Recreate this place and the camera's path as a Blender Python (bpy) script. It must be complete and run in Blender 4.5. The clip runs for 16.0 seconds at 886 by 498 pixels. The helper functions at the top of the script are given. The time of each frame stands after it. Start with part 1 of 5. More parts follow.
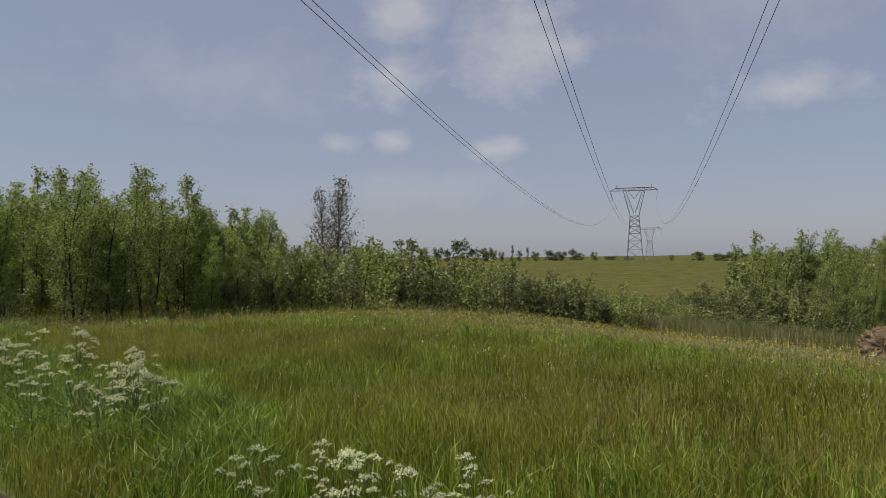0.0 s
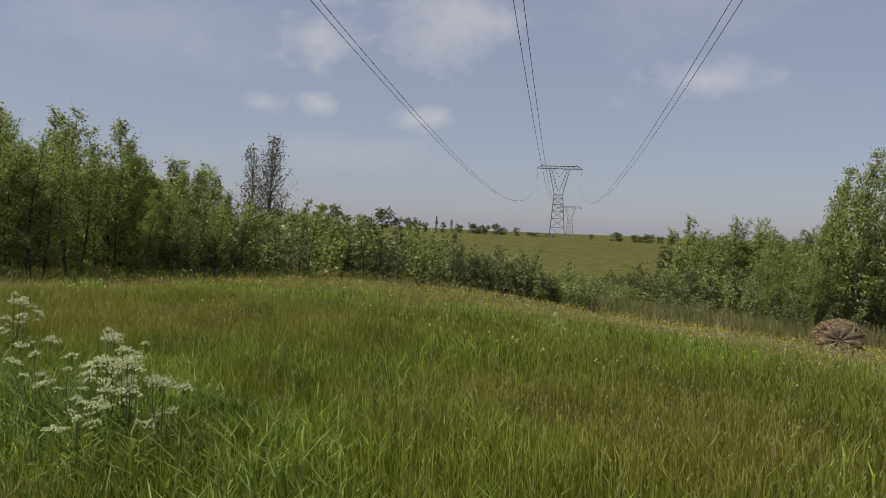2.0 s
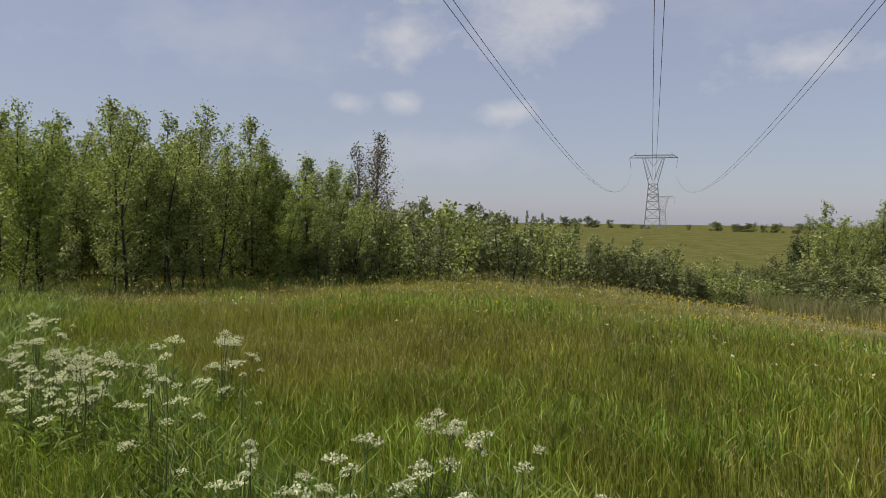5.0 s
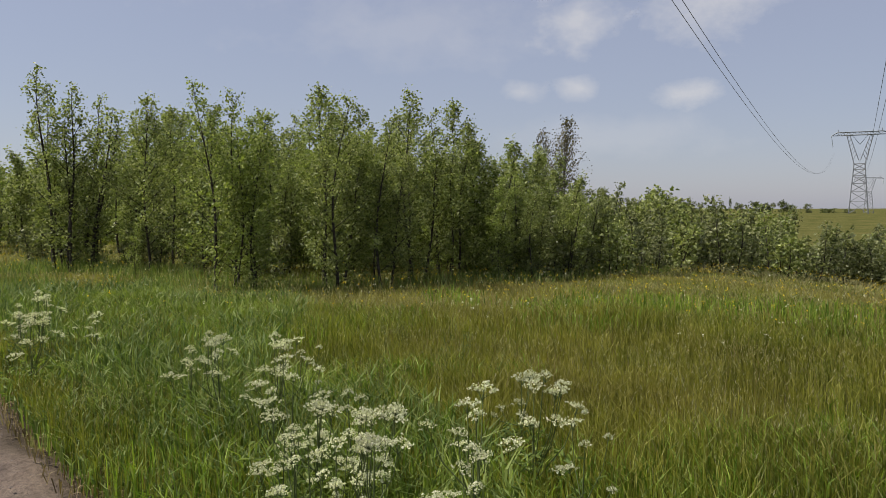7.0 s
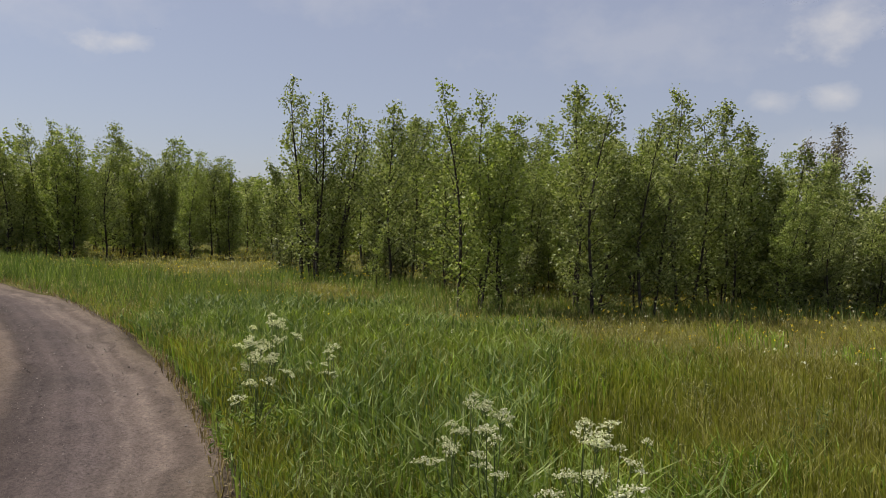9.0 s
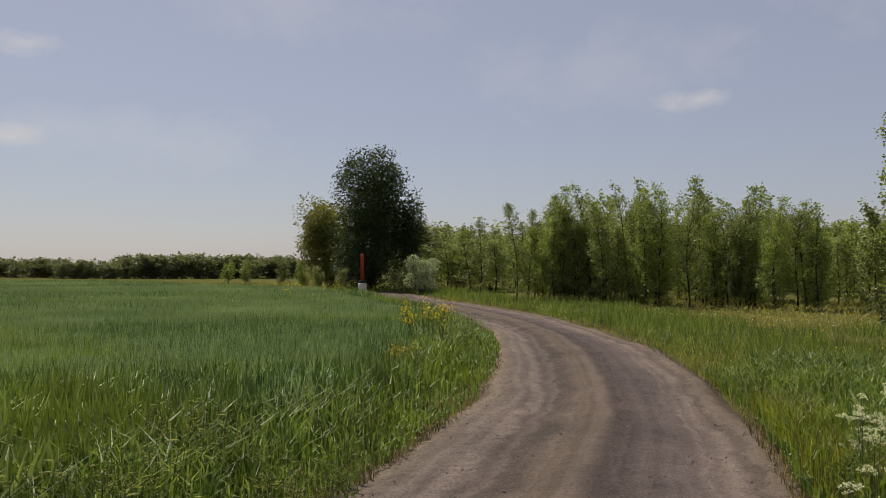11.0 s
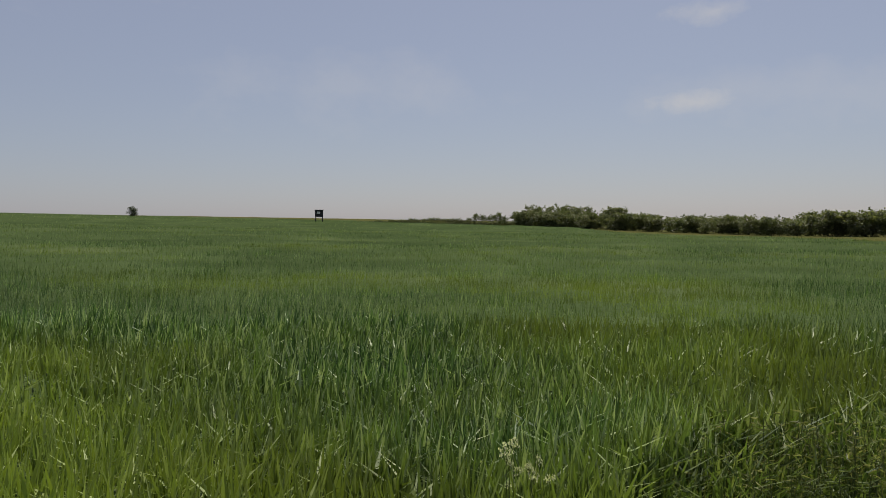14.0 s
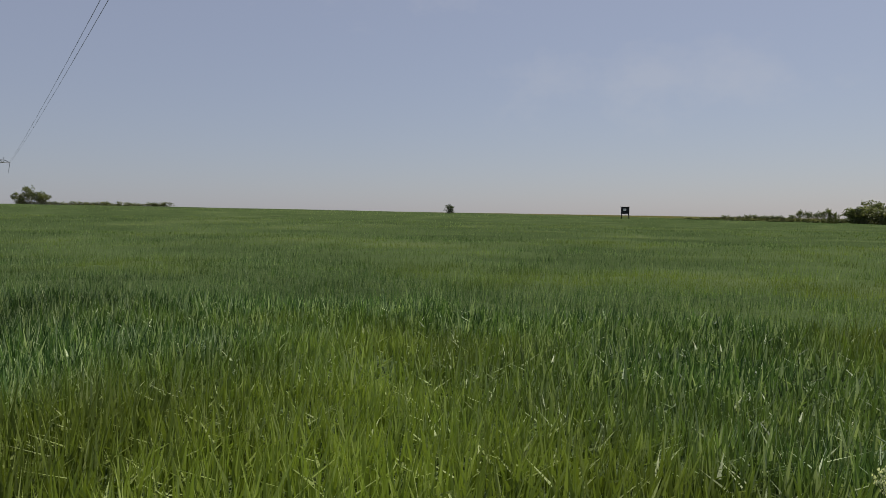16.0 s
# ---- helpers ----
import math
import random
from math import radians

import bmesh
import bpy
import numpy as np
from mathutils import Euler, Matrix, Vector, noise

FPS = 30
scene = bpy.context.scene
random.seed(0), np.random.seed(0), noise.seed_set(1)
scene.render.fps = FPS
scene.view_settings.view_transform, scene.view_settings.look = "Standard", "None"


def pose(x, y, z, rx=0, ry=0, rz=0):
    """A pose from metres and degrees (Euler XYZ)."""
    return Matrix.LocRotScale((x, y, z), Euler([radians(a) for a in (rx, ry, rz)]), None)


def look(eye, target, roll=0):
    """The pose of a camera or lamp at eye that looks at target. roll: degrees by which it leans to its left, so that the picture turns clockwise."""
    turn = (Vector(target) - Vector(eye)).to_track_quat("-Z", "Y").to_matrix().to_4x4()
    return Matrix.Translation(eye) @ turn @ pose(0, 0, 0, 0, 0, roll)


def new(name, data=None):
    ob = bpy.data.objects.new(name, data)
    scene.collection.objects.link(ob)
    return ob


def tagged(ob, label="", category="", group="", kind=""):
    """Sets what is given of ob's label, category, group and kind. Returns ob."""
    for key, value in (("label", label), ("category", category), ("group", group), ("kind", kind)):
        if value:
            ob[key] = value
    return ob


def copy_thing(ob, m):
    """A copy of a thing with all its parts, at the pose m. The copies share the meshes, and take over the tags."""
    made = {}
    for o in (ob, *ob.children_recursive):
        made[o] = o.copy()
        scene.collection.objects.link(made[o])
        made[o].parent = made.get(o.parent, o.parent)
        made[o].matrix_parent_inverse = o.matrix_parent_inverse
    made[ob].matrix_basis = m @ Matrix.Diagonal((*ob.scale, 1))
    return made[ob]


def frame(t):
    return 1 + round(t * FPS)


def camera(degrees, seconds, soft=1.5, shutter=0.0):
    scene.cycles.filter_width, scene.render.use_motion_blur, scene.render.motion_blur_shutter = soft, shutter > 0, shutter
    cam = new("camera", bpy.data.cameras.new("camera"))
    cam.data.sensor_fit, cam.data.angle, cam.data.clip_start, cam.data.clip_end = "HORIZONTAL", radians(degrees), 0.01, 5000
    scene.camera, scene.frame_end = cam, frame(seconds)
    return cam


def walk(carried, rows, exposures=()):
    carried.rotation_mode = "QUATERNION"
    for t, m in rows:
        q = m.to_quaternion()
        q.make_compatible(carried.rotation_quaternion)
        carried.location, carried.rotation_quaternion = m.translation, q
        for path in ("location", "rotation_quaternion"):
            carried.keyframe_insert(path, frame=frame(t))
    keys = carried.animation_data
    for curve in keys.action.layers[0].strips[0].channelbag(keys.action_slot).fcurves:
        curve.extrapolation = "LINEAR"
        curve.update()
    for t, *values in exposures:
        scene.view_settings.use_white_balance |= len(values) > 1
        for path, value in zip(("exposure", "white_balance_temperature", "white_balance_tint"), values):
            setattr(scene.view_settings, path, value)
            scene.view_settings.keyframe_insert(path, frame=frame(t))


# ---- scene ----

cam = camera(59.5, 16.0, soft=0.7)
PATH = [
    (0.0, pose(0.00, 0.00, 1.6, 90.61, 0.81, 6.52)), (0.5, pose(-0.33, 0.36, 1.6, 90.28, -0.04, 6.67)),
    (1.0, pose(-0.65, 0.72, 1.6, 89.61, -0.93, 6.68)), (1.5, pose(-0.98, 1.09, 1.6, 89.42, -1.66, 2.33)),
    (2.0, pose(-1.30, 1.45, 1.6, 88.42, -2.26, 0.69)), (2.5, pose(-1.63, 1.81, 1.6, 88.17, -2.03, 0.74)),
    (3.0, pose(-1.96, 2.17, 1.6, 87.55, -1.69, 1.42)), (3.5, pose(-2.28, 2.53, 1.6, 87.73, -1.26, 2.58)),
    (6.0, pose(-3.91, 4.34, 1.6, 88.11, -0.40, 11.18)), (6.5, pose(-4.24, 4.71, 1.6, 88.06, 0.07, 14.62)),
    (7.0, pose(-4.56, 5.07, 1.6, 87.02, 0.22, 19.83)), (7.5, pose(-4.89, 5.43, 1.6, 86.19, -0.84, 20.83)),
    (8.0, pose(-5.22, 5.79, 1.6, 86.23, -1.22, 21.91)), (8.2, pose(-5.35, 5.94, 1.6, 86.28, -1.15, 23.76)),
    (10.3, pose(-6.20, 6.77, 1.6, 90.96, -0.49, 60.57)), (10.5, pose(-6.21, 6.75, 1.6, 91.02, 0.04, 63.70)),
    (11.0, pose(-6.25, 6.66, 1.6, 91.40, 0.19, 77.63)), (11.5, pose(-6.26, 6.57, 1.6, 90.66, -0.13, 90.74)),
    (12.0, pose(-6.25, 6.50, 1.6, 90.09, 0.20, 100.27)), (12.5, pose(-6.23, 6.45, 1.6, 89.58, 0.62, 108.91)),
    (13.0, pose(-6.22, 6.41, 1.6, 89.31, 1.02, 113.70)), (13.5, pose(-6.21, 6.38, 1.6, 89.15, 0.97, 119.01)),
    (14.0, pose(-6.18, 6.35, 1.6, 88.30, 0.00, 125.15)), (14.5, pose(-6.16, 6.32, 1.6, 87.93, -0.14, 130.46)),
    (15.0, pose(-6.14, 6.29, 1.6, 87.53, -0.24, 135.02)), (15.5, pose(-6.09, 6.25, 1.6, 87.45, -0.29, 143.47)),
    (16.0, pose(-6.07, 6.24, 1.6, 88.04, -0.24, 147.39)),
]
walk(cam, PATH, exposures=[(0.0, 0.0, 6450, 10), (2.0, 0.06, 6500, 10), (3.5, 0.24, 6550, 10), (6.0, 0.26, 6550, 10), (8.0, 0.32, 6600, 10), (10.5, 0.13, 6850, 11),
                          (11.0, 0.08, 6900, 11), (12.5, -0.06, 6650, 10), (14.0, -0.10, 6550, 10), (16.0, -0.06, 6500, 10)])

# ---- daylight ----
SUN_BEARING, SUN_HEIGHT = 108.0, 54.0      # bearing counted anticlockwise from +y
world = bpy.data.worlds.new("sky")
scene.world = world
world.use_nodes = True
wn, wl = world.node_tree.nodes, world.node_tree.links
wn.clear()
sky = wn.new("ShaderNodeTexSky")
sky.sky_type, sky.sun_disc = "NISHITA", False
sky.sun_elevation, sky.sun_rotation = radians(SUN_HEIGHT), radians(-SUN_BEARING)
sky.air_density, sky.dust_density, sky.ozone_density = 1.0, 0.8, 2.0
bg = wn.new("ShaderNodeBackground")
bg.inputs[1].default_value = 0.10
wout = wn.new("ShaderNodeOutputWorld")
haze = wn.new("ShaderNodeVectorMath")          # milky haze over the whole sky
haze.operation = "MULTIPLY_ADD"
haze.inputs[1].default_value, haze.inputs[2].default_value = (0.34, 0.34, 0.34), (2.02, 2.08, 2.68)
wl.new(sky.outputs[0], haze.inputs[0])
wl.new(haze.outputs[0], bg.inputs[0])
wl.new(bg.outputs[0], wout.inputs[0])

sun = new("sun", bpy.data.lights.new("sun", "SUN"))
sun.data.energy, sun.data.angle, sun.data.color = 5.0, radians(0.6), (1.0, 0.95, 0.86)
sb, se = radians(SUN_BEARING), radians(SUN_HEIGHT)
sun.matrix_world = look((-math.sin(sb) * math.cos(se) * 80, math.cos(sb) * math.cos(se) * 80, math.sin(se) * 80), (0, 0, 0))


# ---- materials ----
def material(name):
    m = bpy.data.materials.new(name)
    m.use_nodes = True
    m.node_tree.nodes.clear()
    n, l = m.node_tree.nodes, m.node_tree.links
    out = n.new("ShaderNodeOutputMaterial")
    b = n.new("ShaderNodeBsdfPrincipled")
    l.new(b.outputs[0], out.inputs[0])
    return m, n, l, b, out


def ramp(n, stops):
    r = n.new("ShaderNodeValToRGB")
    e = r.color_ramp.elements
    while len(e) < len(stops):
        e.new(0.5)
    for k, (p, c) in zip(e, stops):
        k.position, k.color = p, (*c, 1)
    return r


def noise_tex(n, l, scale, detail=4, rough=0.55, squash=(1, 1, 1)):
    g = n.new("ShaderNodeNewGeometry")
    mp = n.new("ShaderNodeMapping")
    mp.inputs["Scale"].default_value = squash
    t = n.new("ShaderNodeTexNoise")
    t.inputs["Scale"].default_value, t.inputs["Detail"].default_value, t.inputs["Roughness"].default_value = scale, detail, rough
    l.new(g.outputs["Position"], mp.inputs[0])
    l.new(mp.outputs[0], t.inputs["Vector"])
    return t


def mix(n, l, fac, a, b, mode="MIX"):
    m = n.new("ShaderNodeMix")
    m.data_type, m.blend_type = "RGBA", mode
    for sock, v in ((m.inputs[0], fac), (m.inputs[6], a), (m.inputs[7], b)):
        if hasattr(v, "is_output"):
            l.new(v, sock)
        elif isinstance(v, tuple):
            sock.default_value = (*v, 1)
        else:
            sock.default_value = v
    return m.outputs[2]


def leafy(name, dark, mid, light, patch=None, patch_scale=0.25, patch_at=(0.45, 0.65), rough=0.5, through_light=0.35, blotch=1.7, amp=(0.72, 1.25), gloss=0.22, stops=(0.0, 0.5, 1.0)):
    """Thin green stuff: a colour for each blade or leaf, broad patches over the ground, light that shines through."""
    m, n, l, b, out = material(name)
    g = n.new("ShaderNodeNewGeometry")
    r = ramp(n, [(stops[0], dark), (stops[1], mid), (stops[2], light)])
    l.new(g.outputs["Random Per Island"], r.inputs[0])
    col = r.outputs[0]
    if patch:
        t = noise_tex(n, l, patch_scale, 3, 0.6)
        pr = ramp(n, [(patch_at[0], (0, 0, 0)), (patch_at[1], (1, 1, 1))])
        l.new(t.outputs[0], pr.inputs[0])
        col = mix(n, l, pr.outputs[0], col, mix(n, l, 0.72, col, patch))
    t2 = noise_tex(n, l, blotch, 4)
    br = ramp(n, [(0.34, (amp[0],) * 3), (0.66, (amp[1],) * 3)])
    l.new(t2.outputs[0], br.inputs[0])
    col = mix(n, l, 1.0, col, br.outputs[0], "MULTIPLY")
    l.new(col, b.inputs["Base Color"])
    b.inputs["Roughness"].default_value = rough
    b.inputs["Specular IOR Level"].default_value = gloss
    tr = n.new("ShaderNodeBsdfTranslucent")
    l.new(mix(n, l, 1.0, col, (1.15, 1.25, 0.6), "MULTIPLY"), tr.inputs[0])
    ms = n.new("ShaderNodeMixShader")
    ms.inputs[0].default_value = through_light
    l.new(b.outputs[0], ms.inputs[1])
    l.new(tr.outputs[0], ms.inputs[2])
    l.new(ms.outputs[0], out.inputs[0])
    return m


def rough_stuff(name, stops, scale, bump=0.3, rough=0.9, detail=6, squash=(1, 1, 1), fine=0, metallic=0.0, gloss=0.2):
    m, n, l, b, out = material(name)
    t = noise_tex(n, l, scale, detail, 0.6, squash)
    r = ramp(n, stops)
    l.new(t.outputs[0], r.inputs[0])
    col = r.outputs[0]
    if fine:
        t2 = noise_tex(n, l, fine, 3)
        r2 = ramp(n, [(0.3, (0.7, 0.7, 0.7)), (0.7, (1.25, 1.25, 1.25))])
        l.new(t2.outputs[0], r2.inputs[0])
        col = mix(n, l, 1.0, col, r2.outputs[0], "MULTIPLY")
        hgt = t2.outputs[0]
    else:
        hgt = t.outputs[0]
    l.new(col, b.inputs["Base Color"])
    b.inputs["Roughness"].default_value, b.inputs["Metallic"].default_value, b.inputs["Specular IOR Level"].default_value = rough, metallic, gloss
    if bump:
        bu = n.new("ShaderNodeBump")
        bu.inputs["Strength"].default_value, bu.inputs["Distance"].default_value = bump, 0.03
        l.new(hgt, bu.inputs["Height"])
        l.new(bu.outputs[0], b.inputs["Normal"])
    return m


M_GROUND = rough_stuff("meadow_soil", [(0.3, (0.062, 0.066, 0.020)), (0.5, (0.090, 0.090, 0.030)), (0.7, (0.125, 0.112, 0.042))], 0.35, 0.6, 0.95, 8, fine=14, gloss=0.0)
# green of the lower wheat leaves, darkened to paint the shade between blades
M_UNDER_SHADE = rough_stuff("shaded_understorey", [(0.35, (0.040, 0.060, 0.022)), (0.55, (0.066, 0.094, 0.036)), (0.7, (0.105, 0.132, 0.056))], 0.12, 0.6, 0.9, 8, fine=11, gloss=0.0)
M_MEADOW = leafy("meadow_grass", (0.094, 0.118, 0.019), (0.194, 0.202, 0.034), (0.340, 0.315, 0.092), (0.258, 0.200, 0.056), 0.16, (0.44, 0.66), 0.5, 0.40, 0.9, (0.66, 1.36), 0.22, (0.1, 0.58, 1.0))
M_PANICLE = leafy("pale_panicles", (0.22, 0.20, 0.09), (0.34, 0.31, 0.16), (0.46, 0.43, 0.26), through_light=0.4)
M_NEAR = leafy("tall_meadow_grass", (0.084, 0.108, 0.015), (0.166, 0.184, 0.025), (0.275, 0.268, 0.056), (0.225, 0.185, 0.046), 0.22, (0.46, 0.66), 0.5, 0.42, 1.1, (0.74, 1.28), 0.2, (0.05, 0.55, 1.0))
M_SEED = leafy("grass_seed_heads", (0.16, 0.125, 0.05), (0.23, 0.18, 0.075), (0.30, 0.24, 0.11), through_light=0.3)
M_VERGE = leafy("lush_verge_grass", (0.066, 0.110, 0.026), (0.132, 0.182, 0.042), (0.240, 0.285, 0.095), (0.19, 0.235, 0.036), 0.5, (0.5, 0.65), 0.55, 0.38)
M_WHEAT = leafy("young_wheat", (0.034, 0.072, 0.024), (0.125, 0.205, 0.066), (0.400, 0.460, 0.260), (0.230, 0.275, 0.044), 0.13, (0.46, 0.60), 0.55, 0.24, 0.42, (0.72, 1.40), 0.2, (0.10, 0.60, 0.98))
M_STRAGGLE = leafy("straggling_weed_leaves", (0.10, 0.12, 0.035), (0.20, 0.21, 0.070), (0.38, 0.37, 0.17), through_light=0.45)
M_LUSH = leafy("fresh_green_grass", (0.078, 0.134, 0.016), (0.160, 0.232, 0.028), (0.275, 0.350, 0.060), None, 0.5, (0.5, 0.65), 0.5, 0.42)
M_DRY = leafy("dry_grass", (0.12, 0.085, 0.04), (0.21, 0.155, 0.08), (0.34, 0.27, 0.15), through_light=0.25)
M_REED = leafy("dry_reeds", (0.15, 0.13, 0.06), (0.24, 0.21, 0.11), (0.34, 0.28, 0.16), (0.12, 0.15, 0.04), 0.45, (0.42, 0.55), through_light=0.35)
M_BIRCH = leafy("birch_leaves", (0.100, 0.128, 0.034), (0.212, 0.244, 0.066), (0.400, 0.420, 0.180), rough=0.45, gloss=0.32, through_light=0.36)
M_YOUNG = leafy("fresh_birch_leaves", (0.122, 0.162, 0.034), (0.235, 0.280, 0.062), (0.395, 0.425, 0.150), rough=0.45, gloss=0.32, through_light=0.38)
M_ALDER = leafy("shrub_leaves", (0.080, 0.096, 0.036), (0.148, 0.162, 0.062), (0.290, 0.300, 0.150), rough=0.45, gloss=0.35, through_light=0.40)
M_DARK = leafy("dense_dark_leaves", (0.030, 0.046, 0.016), (0.050, 0.070, 0.024), (0.085, 0.105, 0.042), through_light=0.3)
M_BROWN = leafy("sparse_brownish_leaves", (0.075, 0.062, 0.040), (0.130, 0.108, 0.066), (0.210, 0.185, 0.110), through_light=0.3)
M_OCHRE = leafy("yellow_green_leaves", (0.11, 0.112, 0.028), (0.17, 0.165, 0.040), (0.24, 0.225, 0.070), through_light=0.42)
# far foliage: distance haze is painted in as paler, greyer leaf colours
M_FAR = leafy("haze_paled_leaves", (0.105, 0.120, 0.060), (0.145, 0.155, 0.078), (0.190, 0.190, 0.100), through_light=0.45)
M_PINE = leafy("haze_paled_needles", (0.080, 0.100, 0.044), (0.120, 0.135, 0.058), (0.160, 0.170, 0.075), through_light=0.45)
M_PALE = leafy("pale_blossom", (0.16, 0.20, 0.10), (0.32, 0.35, 0.24), (0.50, 0.51, 0.40), through_light=0.35)
M_WHITE = leafy("white_florets", (0.46, 0.46, 0.31), (0.62, 0.61, 0.45), (0.76, 0.74, 0.58), through_light=0.35)
M_YELLOW = leafy("yellow_petals", (0.55, 0.38, 0.02), (0.70, 0.50, 0.03), (0.80, 0.62, 0.06), through_light=0.3)
M_STALK = rough_stuff("green_stalk", [(0.3, (0.06, 0.09, 0.025)), (0.7, (0.12, 0.14, 0.05))], 3, 0, 0.6)
M_BARK = rough_stuff("dark_bark", [(0.35, (0.022, 0.018, 0.014)), (0.55, (0.060, 0.050, 0.040)), (0.75, (0.13, 0.12, 0.105))], 9, 0.5, 0.9, 6, (1, 1, 2.2))
M_GREYBARK = rough_stuff("grey_dead_bark", [(0.3, (0.05, 0.042, 0.036)), (0.7, (0.12, 0.105, 0.09))], 6, 0.4)
M_STEEL = rough_stuff("galvanised_steel", [(0.3, (0.16, 0.17, 0.18)), (0.7, (0.26, 0.27, 0.28))], 0.8, 0, 0.6, metallic=0.6)
M_WIRE = rough_stuff("aluminium_cable", [(0.3, (0.08, 0.08, 0.085)), (0.7, (0.13, 0.13, 0.135))], 0.5, 0, 0.6, metallic=0.3)
M_GLASSY = rough_stuff("insulator_glass", [(0.3, (0.10, 0.12, 0.12)), (0.7, (0.16, 0.19, 0.18))], 2, 0, 0.3)
M_STRAW = rough_stuff("weathered_straw", [(0.3, (0.05, 0.038, 0.026)), (0.5, (0.14, 0.10, 0.065)), (0.7, (0.26, 0.19, 0.12))], 5, 0.8, 0.95, 8, (1, 1, 3), 30)
M_RED = rough_stuff("red_paint", [(0.3, (0.30, 0.045, 0.028)), (0.7, (0.42, 0.065, 0.04))], 4, 0.1, 0.6)
M_CONCRETE = rough_stuff("pale_concrete", [(0.3, (0.42, 0.41, 0.38)), (0.7, (0.62, 0.60, 0.56))], 6, 0.3, 0.9)
M_TAR = rough_stuff("black_paint", [(0.3, (0.015, 0.015, 0.017)), (0.7, (0.035, 0.035, 0.038))], 4, 0.1, 0.7)
M_BOARD = rough_stuff("dark_weathered_boards", [(0.3, (0.018, 0.018, 0.022)), (0.7, (0.05, 0.05, 0.055))], 3, 0.3, 0.85, 6, (4, 4, 0.6))
M_PANEL = rough_stuff("pale_window_panel", [(0.3, (0.55, 0.57, 0.58)), (0.7, (0.7, 0.72, 0.73))], 2, 0, 0.4)


def road_material():
    m, n, l, b, out = material("dirt_track")
    uv = n.new("ShaderNodeUVMap")
    sep = n.new("ShaderNodeSeparateXYZ")
    l.new(uv.outputs[0], sep.inputs[0])
    wob = noise_tex(n, l, 1.3, 3)
    add = n.new("ShaderNodeMath")
    add.operation = "MULTIPLY_ADD"
    l.new(wob.outputs[0], add.inputs[0])
    add.inputs[1].default_value = 0.10
    l.new(sep.outputs[0], add.inputs[2])
    bands = ramp(n, [(0.05, (0.125, 0.098, 0.068)), (0.13, (0.185, 0.150, 0.112)), (0.20, (0.128, 0.104, 0.086)), (0.30, (0.150, 0.122, 0.106)), (0.40, (0.085, 0.069, 0.060)),
                     (0.52, (0.125, 0.098, 0.076)), (0.62, (0.078, 0.063, 0.058)), (0.74, (0.102, 0.083, 0.078)), (0.86, (0.146, 0.118, 0.101)),
                     (0.96, (0.128, 0.102, 0.078)), (1.0, (0.09, 0.072, 0.05))])
    l.new(add.outputs[0], bands.inputs[0])
    streak_at = n.new("ShaderNodeCombineXYZ")
    sc = n.new("ShaderNodeMath")
    sc.operation = "MULTIPLY"
    l.new(add.outputs[0], sc.inputs[0])
    sc.inputs[1].default_value = 22
    l.new(sc.outputs[0], streak_at.inputs[0])
    sw = n.new("ShaderNodeMath")
    sw.operation = "MULTIPLY"
    l.new(wob.outputs[0], sw.inputs[0])
    sw.inputs[1].default_value = 1.5
    l.new(sw.outputs[0], streak_at.inputs[1])
    streak = n.new("ShaderNodeTexNoise")
    streak.inputs["Scale"].default_value, streak.inputs["Detail"].default_value = 1.0, 3
    l.new(streak_at.outputs[0], streak.inputs["Vector"])
    sr = ramp(n, [(0.35, (0.70, 0.69, 0.70)), (0.65, (1.20, 1.19, 1.18))])
    l.new(streak.outputs[0], sr.inputs[0])
    streaked = mix(n, l, 1.0, bands.outputs[0], sr.outputs[0], "MULTIPLY")
    big = noise_tex(n, l, 0.8, 4)
    br = ramp(n, [(0.3, (0.80, 0.80, 0.80)), (0.7, (1.16, 1.13, 1.12))])
    l.new(big.outputs[0], br.inputs[0])
    col = mix(n, l, 1.0, streaked, br.outputs[0], "MULTIPLY")
    grit = noise_tex(n, l, 38, 6, 0.7)
    gr = ramp(n, [(0.32, (0.55, 0.54, 0.53)), (0.5, (1, 1, 1)), (0.68, (1.35, 1.3, 1.28))])
    l.new(grit.outputs[0], gr.inputs[0])
    col = mix(n, l, 0.8, col, mix(n, l, 1.0, col, gr.outputs[0], "MULTIPLY"))
    l.new(col, b.inputs["Base Color"])
    b.inputs["Roughness"].default_value, b.inputs["Specular IOR Level"].default_value = 0.95, 0.1
    bu = n.new("ShaderNodeBump")
    bu.inputs["Strength"].default_value, bu.inputs["Distance"].default_value = 0.7, 0.02
    l.new(grit.outputs[0], bu.inputs["Height"])
    l.new(bu.outputs[0], b.inputs["Normal"])
    clod = noise_tex(n, l, 9, 5, 0.65)
    bu2 = n.new("ShaderNodeBump")
    bu2.inputs["Strength"].default_value, bu2.inputs["Distance"].default_value = 0.8, 0.05
    l.new(clod.outputs[0], bu2.inputs["Height"])
    l.new(bu2.outputs[0], bu.inputs["Normal"])
    return m


M_ROAD = road_material()
M_STONE = rough_stuff("pebbles", [(0.3, (0.09, 0.075, 0.065)), (0.5, (0.15, 0.125, 0.11)), (0.7, (0.24, 0.21, 0.185))], 7, 0.2, 0.9)

# ---- the lie of the land ----
ROAD_HALF = 1.45
